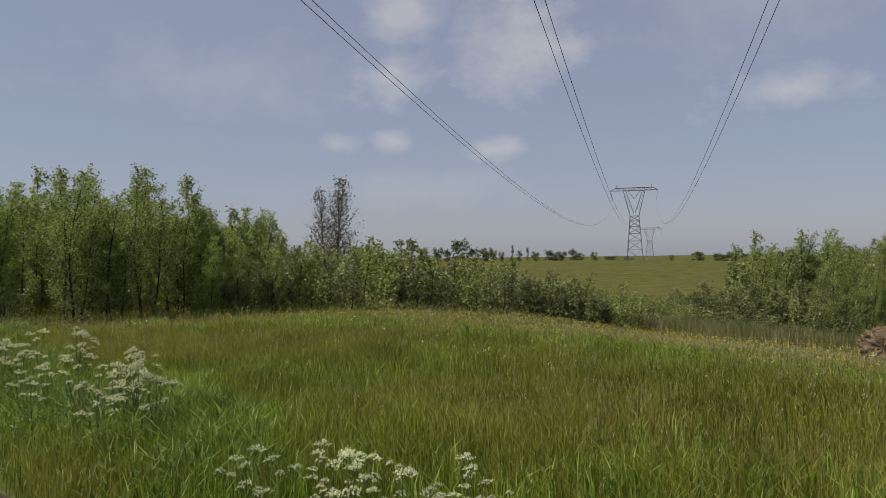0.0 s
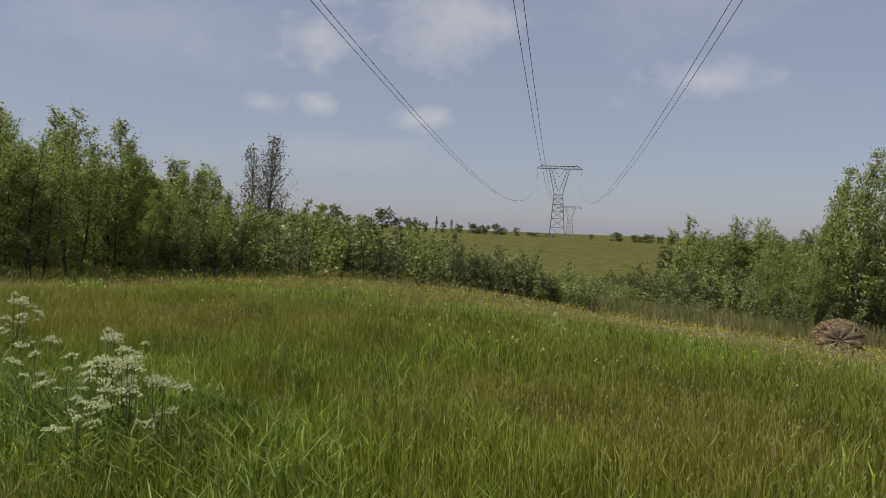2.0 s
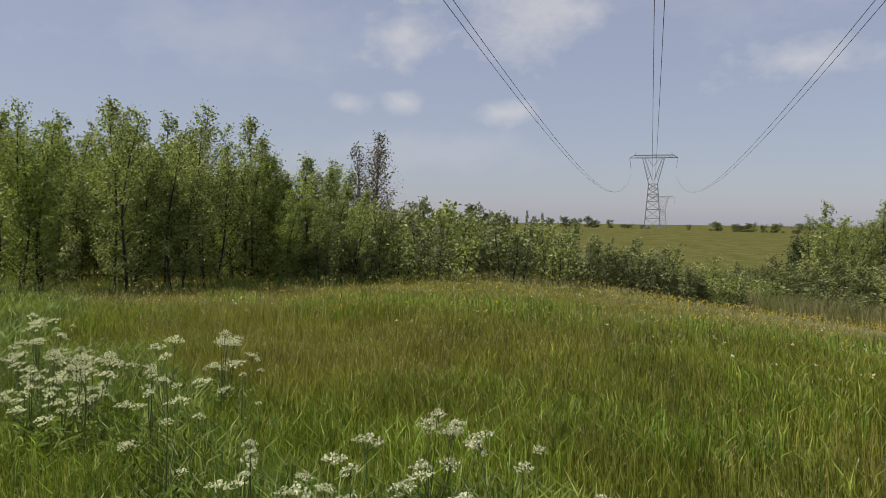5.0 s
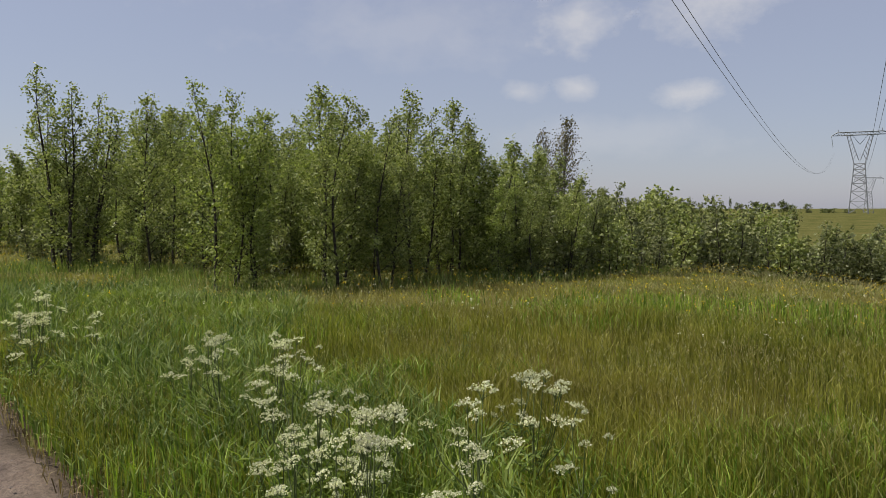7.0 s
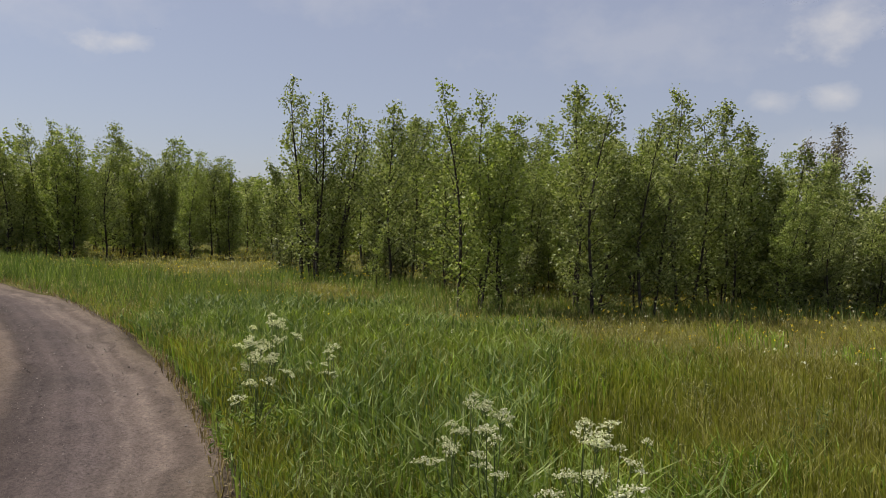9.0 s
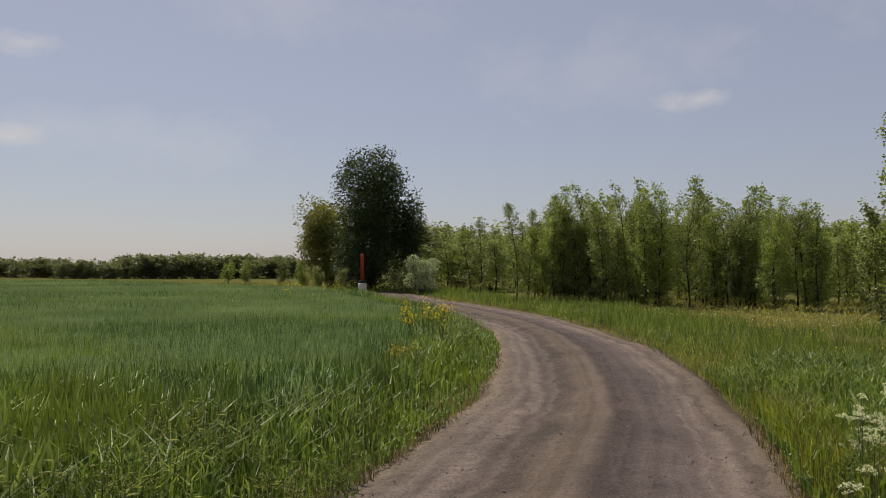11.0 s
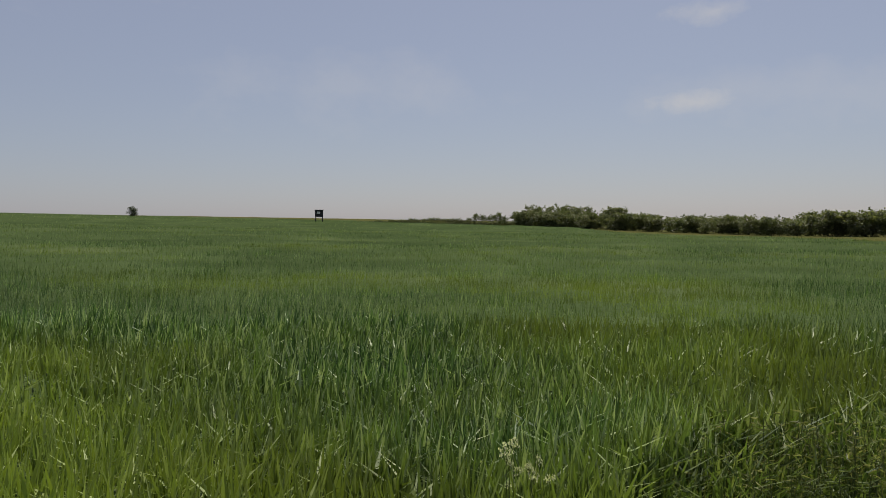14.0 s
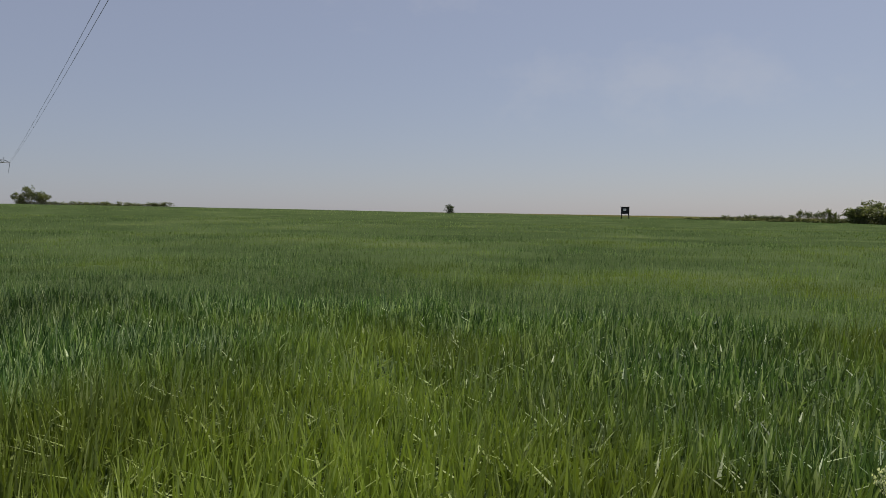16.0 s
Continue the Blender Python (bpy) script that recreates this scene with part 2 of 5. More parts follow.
ROAD_LINE = np.array([(60, -96), (40, -62), (20, -30), (10, -14), (3.6, -5.9), (0.9, -2.5), (-0.65, -0.45), (-2.25, 1.35), (-4.0, 3.15), (-7.0, 5.95), (-8.9, 7.15), (-11.4, 8.7),
                      (-15.2, 10.6), (-20.7, 12.45), (-26.2, 13.5), (-32, 13.95), (-38.5, 13.85), (-44.5, 13.5), (-51, 13.6), (-57, 13.0), (-63, 10.0), (-76, 1.0)], float)


def spline(pts, per):
    """Catmull-Rom through the points."""
    p = np.vstack([2 * pts[0] - pts[1], pts, 2 * pts[-1] - pts[-2]])
    out = []
    for i in range(1, len(p) - 2):
        for u in np.linspace(0, 1, per, endpoint=False):
            out.append(0.5 * (2 * p[i] + (p[i + 1] - p[i - 1]) * u + (2 * p[i - 1] - 5 * p[i] + 4 * p[i + 1] - p[i + 2]) * u * u
                              + (3 * p[i] - p[i - 1] - 3 * p[i + 1] + p[i + 2]) * u ** 3))
    return np.array(out + [pts[-1]])


ROAD = spline(ROAD_LINE, 12)


def exact_side(x, y, line):
    out = np.empty(len(x), np.float32)
    a, b = line[:-1].astype(np.float32), line[1:].astype(np.float32)
    d = b - a
    ll = (d ** 2).sum(1)
    for k in range(0, len(x), 2000):
        px, py = x[k:k + 2000, None].astype(np.float32) - a[:, 0], y[k:k + 2000, None].astype(np.float32) - a[:, 1]
        u = np.clip((px * d[:, 0] + py * d[:, 1]) / ll, 0, 1)
        qx, qy = px - u * d[:, 0], py - u * d[:, 1]
        r = qx * qx + qy * qy
        j = r.argmin(1)
        i = np.arange(len(j))
        out[k:k + 2000] = np.sqrt(r[i, j]) * np.where(d[j, 0] * qy[i, j] - d[j, 1] * qx[i, j] > 0, -1, 1)
    return out


SX, SY, SC = np.arange(-80, 36, 0.25), np.arange(-36, 50, 0.25), 0.25
_gx, _gy = np.meshgrid(SX, SY)
SIDE_MAP = exact_side(_gx.ravel(), _gy.ravel(), ROAD[::2]).reshape(_gx.shape)


def side(x, y):
    """Signed distance from the middle of the track: positive on the meadow's side, negative on the crop's."""
    x, y = np.atleast_1d(x), np.atleast_1d(y)
    i, j = (x - SX[0]) / SC, (y - SY[0]) / SC
    inside = (i > 0) & (j > 0) & (i < len(SX) - 2) & (j < len(SY) - 2)
    out = np.empty(len(x))
    fi, fj = i[inside], j[inside]
    ii, jj = fi.astype(int), fj.astype(int)
    fi, fj = fi - ii, fj - jj
    out[inside] = ((SIDE_MAP[jj, ii] * (1 - fi) + SIDE_MAP[jj, ii + 1] * fi) * (1 - fj) + (SIDE_MAP[jj + 1, ii] * (1 - fi) + SIDE_MAP[jj + 1, ii + 1] * fi) * fj)
    if (~inside).any():
        out[~inside] = exact_side(x[~inside], y[~inside], ROAD[::12])
    return out


def step(a, b, v):
    t = np.clip((v - a) / (b - a), 0, 1)
    return t * t * (3 - 2 * t)


def wavy(x, y, s, seed=0.0):
    """Cheap smooth unevenness in -1..1."""
    return (np.sin(x * s + 1.3 + seed) * np.sin(y * s * 1.17 + 0.4 + seed * 2) + 0.6 * np.sin((x + y) * s * 1.9 + seed) * np.sin((x - y) * s * 2.3 + 2.1)) / 1.6


def land(x, y):
    """Height of the soil: a meadow falling to a wet hollow, a far rise, and a field that climbs on the other side."""
    x, y = np.asarray(x, float), np.asarray(y, float)
    u = x + 0.62 * y
    z = -np.minimum(0.15 * np.log1p(np.exp(np.clip((u - 8.5) / 1.8, -30, 30))), 2.9) * step(-40, -5, y) - 0.5 * step(-4, 8, x) * step(10, 32, y) * (1 - step(70, 160, y))
    z = z + (2.3 * step(70, 320, y) - 2.0 * step(340, 900, y) - 1.3 * step(20, 110, x) * step(70, 320, y)) * step(-120, 20, x + 0.25 * y)
    w = 0.174 * x - 0.985 * y
    climb = 14 * np.log1p(np.exp(np.clip((w - 14) / 14, -30, 30)))
    z = z + 0.0272 * np.minimum(climb, 210) - 0.03 * np.minimum(np.maximum(w - 230, 0), 600) * step(230, 400, w)
    z = z - 1.1 * step(70, 210, -x) * step(-110, -20, y) * (1 - step(20, 60, y))
    z = z + 0.04 * wavy(x, y, 0.35) + 0.02 * wavy(x, y, 1.3, 2)
    return z


def ground_z(x, y):
    return float(land(x, y))


def fast_mesh(name, verts, tris, mat, smooth=False):
    me = bpy.data.meshes.new(name)
    verts, tris = np.asarray(verts, np.float32), np.asarray(tris, np.int32)
    me.vertices.add(len(verts))
    me.vertices.foreach_set("co", verts.ravel())
    me.loops.add(tris.size)
    me.loops.foreach_set("vertex_index", tris.ravel())
    me.polygons.add(len(tris))
    me.polygons.foreach_set("loop_start", np.arange(len(tris), dtype=np.int32) * 3)
    me.polygons.foreach_set("use_smooth", np.full(len(tris), smooth))
    me.update(calc_edges=True)
    me.materials.append(mat)
    return me


def sheet(xs, ys, zs):
    """Vertices and triangles of a grid of rows; all arrays rows x columns."""
    r, c = xs.shape
    v = np.stack([xs.ravel(), ys.ravel(), zs.ravel()], 1)
    i = (np.arange(r - 1)[:, None] * c + np.arange(c - 1)[None, :]).ravel()
    t = np.concatenate([np.stack([i, i + 1, i + c + 1], 1), np.stack([i, i + c + 1, i + c], 1)])
    return v, t


# one sheet of ground out to the horizon
ang = np.linspace(0, 2 * math.pi, 289)
rad = np.concatenate([np.linspace(0, 12, 25), 12 * (3200 / 12) ** (np.linspace(0, 1, 120)[1:])])
A, Rr = np.meshgrid(ang, rad)
gx, gy = -4 + Rr * np.cos(A), 4 + Rr * np.sin(A)
gz = land(gx, gy)
sd = side(gx.ravel(), gy.ravel()).reshape(gx.shape)
gz = gz - 0.10 * (1 - step(ROAD_HALF + 0.1, ROAD_HALF + 0.6, np.abs(sd)))
v, t = sheet(gx, gy, gz)
ground = new("ground", fast_mesh("ground", v, t, M_GROUND, True))
tagged(ground, "rolling grassy soil of meadow and field", "ground", kind="structure")

# the dirt track with its ruts
N_ACROSS = 41
tan = np.gradient(ROAD, axis=0)
tan /= np.linalg.norm(tan, axis=1)[:, None]
nor = np.stack([tan[:, 1], -tan[:, 0]], 1)
fine_road = spline(ROAD[24:-6], 5)
ft = np.gradient(fine_road, axis=0)
ft /= np.linalg.norm(ft, axis=1)[:, None]
fn = np.stack([ft[:, 1], -ft[:, 0]], 1)
ac = np.linspace(-1, 1, N_ACROSS)
edge = 1 + 0.05 * np.sin(np.arange(len(fine_road)) * 0.06) + 0.035 * np.sin(np.arange(len(fine_road)) * 0.143 + 1)
off = ac[None, :] * (ROAD_HALF + 0.32) * edge[:, None]
rx, ry = fine_road[:, :1] + fn[:, :1] * off, fine_road[:, 1:] + fn[:, 1:] * off
profile = -0.06 * np.exp(-((ac + 0.42) / 0.14) ** 2) - 0.06 * np.exp(-((ac - 0.56) / 0.17) ** 2) - 0.02 * np.exp(-((ac - 0.16) / 0.07) ** 2) + 0.02 * np.exp(-(ac / 0.12) ** 2) - 0.17 * np.abs(ac) ** 9
rz = land(rx, ry) + profile[None, :] + 0.016 * wavy(rx, ry, 4.0) + 0.010 * wavy(rx, ry, 13.0, 1)
v, t = sheet(rx, ry, rz)
me = fast_mesh("road", v, t[:, ::-1], M_ROAD, True)
uvl = me.uv_layers.new(name="UVMap")
idx = np.empty(len(me.loops), np.int32)
me.loops.foreach_get("vertex_index", idx)
acs = np.tile((ac + 1) / 2, len(fine_road))
uvl.data.foreach_set("uv", np.stack([acs[idx], np.zeros(len(idx))], 1).astype(np.float32).ravel())
road = new("road", me)
tagged(road, "pinkish grey dirt track with worn wheel ruts", "dirt road", kind="structure")

RNG = np.random.default_rng(7)


# ---- grass ----
def blades(name, x, y, z, h, width, lean, mat, rng, bend=0.5, two=True, flop=0.0, wind=(-0.15, 0.05)):
    """Many single blades in one mesh: base on the soil, bent towards the tip."""
    n = len(x)
    if n == 0:
        return None
    a = rng.uniform(0, 2 * math.pi, n)
    ca, sa = np.cos(a), np.sin(a)
    la = rng.uniform(0, 2 * math.pi, n)
    lr = lean * rng.uniform(0.2, 1.0, n) * h
    lx, ly = np.cos(la) * lr + wind[0] * lean * h, np.sin(la) * lr + wind[1] * lean * h
    hw = width / 2
    base = np.stack([x, y, z], 1)
    wv = np.stack([ca * hw, sa * hw, np.zeros(n)], 1)
    fl = rng.uniform(0, 1, n) < flop
    out = np.where(fl, h * 0.17, 0.0)
    tip = base + np.stack([lx + np.cos(la) * out, ly + np.sin(la) * out, h * (1 - 0.3 * lean) * np.where(fl, 0.84, 1.0)], 1)
    if two:
        mid = base + np.stack([lx * (1 - bend) * 0.6, ly * (1 - bend) * 0.6, h * 0.68], 1)
        v = np.stack([base - wv * 0.8, base + wv * 0.8, mid - wv, mid + wv, tip], 1).reshape(-1, 3)
        k = (np.arange(n) * 5)[:, None]
        t = np.concatenate([k + np.array([[0, 1, 3]]), k + np.array([[0, 3, 2]]), k + np.array([[2, 3, 4]])])
    else:
        v = np.stack([base - wv, base + wv, tip], 1).reshape(-1, 3)
        t = np.arange(n * 3).reshape(-1, 3)
    return new(name, fast_mesh(name, v, t, mat))


def to_path(x, y):
    """Distance to the stretch of track that is walked."""
    ax, ay, bx, by = 0.0, 0.0, -6.2, 6.7
    u = np.clip(((x - ax) * (bx - ax) + (y - ay) * (by - ay)) / ((bx - ax) ** 2 + (by - ay) ** 2), 0, 1)
    return np.hypot(x - ax - u * (bx - ax), y - ay - u * (by - ay))


def scatter(lo, hi, density, rng, keep):
    """Even random points at lo..hi metres from the walked stretch."""
    x0, x1, y0, y1 = -6.3 - hi, hi, -hi, 6.8 + hi
    n = int((x1 - x0) * (y1 - y0) * density)
    x, y = rng.uniform(x0, x1, n), rng.uniform(y0, y1, n)
    d = to_path(x, y)
    ok = (d >= lo) & (d < hi)
    x, y = x[ok], y[ok]
    ok = keep(x, y)
    return x[ok], y[ok]


def bearing(x, y, cx=-3.0, cy=3.5):
    return np.degrees(np.arctan2(-(x - cx), y - cy))


def in_meadow(x, y):
    b = bearing(x, y)
    ok = ((b > -52) | (to_path(x, y) < 14)) & (b < 100)
    s = np.zeros(len(x))
    s[ok] = side(x[ok], y[ok])
    return ok & (s > ROAD_HALF + 0.10)


def crop_edge(x):
    """Where the wheat begins, from the middle of the track: close by where one stands, further off along the bend."""
    return ROAD_HALF + 1.0 + 0.25 * np.sin(x * 0.9) - 1.45 * step(-10.0, -7.4, x)


def in_crop(x, y):
    b = bearing(x, y, -6, 6)
    ok = (b > 50) | (b < -165) | ((b < -110) & (to_path(x, y) < 16))
    s = np.zeros(len(x))
    s[ok] = side(x[ok], y[ok])
    return ok & (s < -crop_edge(x))


def grass_rings(name, rings, keep, height, mat, lean, wide, label, seed, patchy=True, flop=0.0):
    rng = np.random.default_rng(seed)
    for lo, hi, dens, two in rings:
        x, y = scatter(lo, hi, dens, rng, keep)
        if patchy:
            ok = rng.uniform(0, 1, len(x)) < 0.78 + 0.4 * wavy(x, y, 1.1, seed)
            x, y = x[ok], y[ok]
        d = to_path(x, y)
        h = height(x, y) * rng.uniform(0.65, 1.15, len(x))
        ob = blades(name, x, y, land(x, y) - 0.01, h, wide(d) * rng.uniform(0.7, 1.3, len(x)), lean, mat, rng, two=two, flop=flop)
        if ob:
            tagged(ob, label, "grass", kind="stuff")


def meadow_height(x, y):
    """Taller and lusher close to the track, low and uneven over the open meadow."""
    return (0.36 + 0.09 * wavy(x, y, 0.8, 1) + 0.06 * wavy(x, y, 2.3, 4)) * (1 - 0.55 * step(7, 15, to_path(x, y)))


grass_rings("meadow_grass", [(0.5, 4.5, 1500, True), (4.5, 9, 900, True)], in_meadow, meadow_height, M_NEAR, 0.42, lambda d: 0.0032 + 0.0006 * d, "knee-high green and brownish meadow grass", 11)
grass_rings("meadow_grass", [(9, 18, 300, False), (18, 40, 60, False), (40, 95, 6.0, False)], in_meadow, meadow_height, M_MEADOW, 0.95, lambda d: 0.0036 + 0.0009 * d, "low green and brownish meadow grass", 18)
grass_rings("seed_grass", [(2.5, 9, 34, False), (9, 18, 22, False), (18, 40, 7, False)], in_meadow,
            lambda x, y: meadow_height(x, y) * 1.3 + 0.04, M_SEED, 0.4, lambda d: 0.004 + 0.0005 * d, "brownish grass stalks in seed over the meadow", 12)


def seed_heads(name, lo, hi, density, size, mat, label, seed):
    """Loose panicles: a few small pale spikelets at the top of each stalk."""
    rng = np.random.default_rng(seed)
    x, y = scatter(lo, hi, density, rng, in_meadow)
    ok = rng.uniform(0, 1, len(x)) < 0.55 + 0.6 * wavy(x, y, 0.6, 3)
    x, y = x[ok], y[ok]
    n = len(x)
    at = np.stack([x, y, land(x, y) + (meadow_height(x, y) * rng.uniform(0.85, 1.25, n))], 1)
    at = np.repeat(at, 4, 0) + rng.normal(0, 1, (n * 4, 3)) * np.array([0.012, 0.012, 0.035])
    a = rng.normal(0, 0.35, (n * 4, 3)) + np.array([0.15, -0.1, 1.0])
    a /= np.linalg.norm(a, axis=1)[:, None]
    b = np.cross(a, rng.normal(0, 1, (n * 4, 3)))
    b /= np.linalg.norm(b, axis=1)[:, None] + 1e-9
    sz = (size(to_path(at[:, 0], at[:, 1])) * rng.uniform(0.7, 1.3, n * 4))[:, None]
    v = np.stack([at - a * sz * 1.6, at + b * sz * 0.4, at + a * sz * 1.6], 1).reshape(-1, 3)
    tagged(new(name, fast_mesh(name, v, np.arange(n * 12).reshape(-1, 3), mat)), label, "grass", kind="stuff")


seed_heads("grass_seed_heads", 2.0, 9.0, 90, lambda d: 0.006 + 0.0006 * d, M_PANICLE, "pale seed heads of flowering meadow grass", 61)
seed_heads("grass_seed_heads", 9.0, 30.0, 22, lambda d: 0.008 + 0.0007 * d, M_PANICLE, "pale seed heads of flowering meadow grass", 62)


def in_verge(x, y):
    s = side(x, y)
    b = bearing(x, y)
    return (s > ROAD_HALF + 0.05) & (s < ROAD_HALF + 1.6 + 0.4 * np.sin(x * 1.7) + 2.2 * (1 - step(-10, -7, x))) & (b > -60) & (b < 110)


def in_crop_verge(x, y):
    s = side(x, y)
    b = bearing(x, y, -6, 6)
    return (s < -ROAD_HALF - 0.02) & (s > -crop_edge(x) - 0.25) & ((b > 50) | (b < -160))


grass_rings("verge_grass", [(0.4, 5, 900, True), (5, 12, 420, True), (12, 30, 110, False), (30, 60, 25, False)], in_verge,
            lambda x, y: 0.20 + 0.30 * step(0, 1.1, side(x, y) - ROAD_HALF), M_VERGE, 0.55, lambda d: 0.008 + 0.0009 * d, "lush bluish green grass along the track", 13)
grass_rings("field_edge_grass", [(0.4, 8, 800, True), (8, 18, 300, True), (18, 50, 70, False)], in_crop_verge,
            lambda x, y: 0.16 + 0.40 * step(0, 0.8, -side(x, y) - ROAD_HALF), M_VERGE, 0.55, lambda d: 0.008 + 0.0009 * d, "rough green grass between track and crop", 14)


def by_edge(x, y):
    s = np.abs(side(x, y))
    b = bearing(x, y, -6, 6)
    return (s > ROAD_HALF - 0.04) & (s < ROAD_HALF + 0.5) & (b > -40) & (b < 150)


grass_rings("dry_edge_grass", [(0.4, 9, 520, True), (9, 22, 200, False), (22, 45, 50, False)], by_edge, lambda x, y: 0.12 + 0 * x, M_DRY, 0.9,
            lambda d: 0.006 + 0.0006 * d, "straw-coloured dry grass on the track's edge", 15)

grass_rings("green_tufts", [(0.5, 4.5, 520, True), (4.5, 11, 150, True)], lambda x, y: in_meadow(x, y) & (wavy(x, y, 0.55, 6) + 0.35 * wavy(x, y, 1.9, 2) > 0.02),
            lambda x, y: 0.40 + 0.08 * wavy(x, y, 1.1, 1), M_LUSH, 0.5, lambda d: 0.006 + 0.0008 * d, "tufts of fresh bright green grass in the meadow", 17)

def grove_foot(x, y):
    """A ragged strip along the front of the grove."""
    front = np.interp(x, [-22, -18, -13.4, -11, -8, -6], [20.3, 19.9, 17.0, 19.0, 22.0, 27.0])
    return (x > -22.5) & (x < -6) & (np.abs(y - front - 0.5 + 0.5 * wavy(x, y, 1.1, 2)) < 1.3)


grass_rings("grove_edge_grass", [(7, 26, 150, False)], grove_foot, lambda x, y: 0.40 + 0.10 * wavy(x, y, 1.4, 1), M_VERGE, 0.5, lambda d: 0.006 + 0.0008 * d, "tall bluish green grass at the foot of the birches", 20)

# young wheat: a green understorey sheet, darkened for shade, and the single leaves over it
crop_a = np.radians(np.arange(50, 246, 1.0))
crop_r = np.concatenate([np.arange(1.5, 8, 0.35), 8 * (245 / 8) ** np.linspace(0, 1, 110)])
CA, CR = np.meshgrid(crop_a, crop_r)
cx, cy = -6.0 - CR * np.sin(CA), 6.0 + CR * np.cos(CA)
cs = side(cx.ravel(), cy.ravel()).reshape(cx.shape)
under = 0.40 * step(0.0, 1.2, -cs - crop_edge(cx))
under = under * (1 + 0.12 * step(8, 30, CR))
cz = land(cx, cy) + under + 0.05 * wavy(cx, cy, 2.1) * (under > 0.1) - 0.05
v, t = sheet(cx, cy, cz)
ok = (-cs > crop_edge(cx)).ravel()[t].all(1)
tagged(new("shaded_understorey", fast_mesh("shaded_understorey", v, t[ok], M_UNDER_SHADE, True)), "sheet for lower leaves of young wheat, coloured dark for shaded gaps", "crop", kind="stuff")
def wheat_height(x, y):
    return 0.58 + 0.05 * wavy(x, y, 0.5, 3) + 0.05 * wavy(x, y, 1.7, 5)


grass_rings("wheat", [(1.5, 5, 1500, True), (5, 9, 950, True)], in_crop, wheat_height, M_WHEAT, 0.18, lambda d: 0.0140 + 0.0009 * d, "dense knee-high young green wheat", 16, False, 0.25)
grass_rings("wheat", [(9, 18, 420, False), (18, 40, 100, False), (40, 90, 18, False), (90, 215, 2.0, False)], in_crop, wheat_height, M_WHEAT, 0.34, lambda d: 0.0105 + 0.0011 * d, "dense knee-high young green wheat", 19, False, 0.45)


# ---- plants with single leaves ----
def part(name, me, parent, label="", m=None):
    ob = new(name, me)
    ob.parent = parent
    if m is not None:
        ob.matrix_basis = m
    if label:
        tagged(ob, label)
    return ob


def tube(points, radii, sides=6):
    """A tapered round limb through points, as vertices and triangles."""
    p = np.asarray(points, float)
    d = np.gradient(p, axis=0)
    d /= np.linalg.norm(d, axis=1)[:, None] + 1e-9
    up = np.where(np.abs(d[:, 2:3]) > 0.9, np.array([[1.0, 0, 0]]), np.array([[0, 0, 1.0]]))
    a = np.cross(d, up)
    a /= np.linalg.norm(a, axis=1)[:, None] + 1e-9
    b = np.cross(d, a)
    th = np.linspace(0, 2 * math.pi, sides, endpoint=False)
    ring = np.cos(th)[None, :, None] * a[:, None] + np.sin(th)[None, :, None] * b[:, None]
    v = (p[:, None] + ring * np.asarray(radii)[:, None, None]).reshape(-1, 3)
    t = []
    for i in range(len(p) - 1):
        for k in range(sides):
            q, r = i * sides + k, i * sides + (k + 1) % sides
            t += [(q, r, r + sides), (q, r + sides, q + sides)]
    return v, np.array(t)


def join(pieces):
    vs, ts, o = [], [], 0
    for v, t in pieces:
        vs.append(v)
        ts.append(np.asarray(t) + o)
        o += len(v)
    return np.concatenate(vs), np.concatenate(ts)


def leaves(at, size, rng, droop=0.2, long=1.25, broad=0.42):
    """A small pointed leaf, folded along its middle, at each place."""
    n = len(at)
    a = rng.normal(0, 1, (n, 3))
    a[:, 2] = a[:, 2] * 0.6 - droop
    a /= np.linalg.norm(a, axis=1)[:, None] + 1e-9
    b = np.cross(a, rng.normal(0, 1, (n, 3)))
    b /= np.linalg.norm(b, axis=1)[:, None] + 1e-9
    s = (size * rng.uniform(0.6, 1.3, n))[:, None]
    c = np.cross(a, b) * s * 0.18
    tip, l, r = at + a * s * long, at + a * s * 0.5 + b * s * broad + c, at + a * s * 0.5 - b * s * broad + c
    v = np.stack([at, l, tip, r], 1).reshape(-1, 3)
    k = (np.arange(n) * 4)[:, None]
    return v, np.concatenate([k + np.array([[0, 1, 2]]), k + np.array([[0, 2, 3]])])


WIND = np.array([0.8, -0.5, 0.0])          # the breeze bends every tip the same way


def along(line, f):
    k = np.linspace(0, 1, len(line))
    return np.stack([np.interp(f, k, line[:, i]) for i in range(3)], -1)


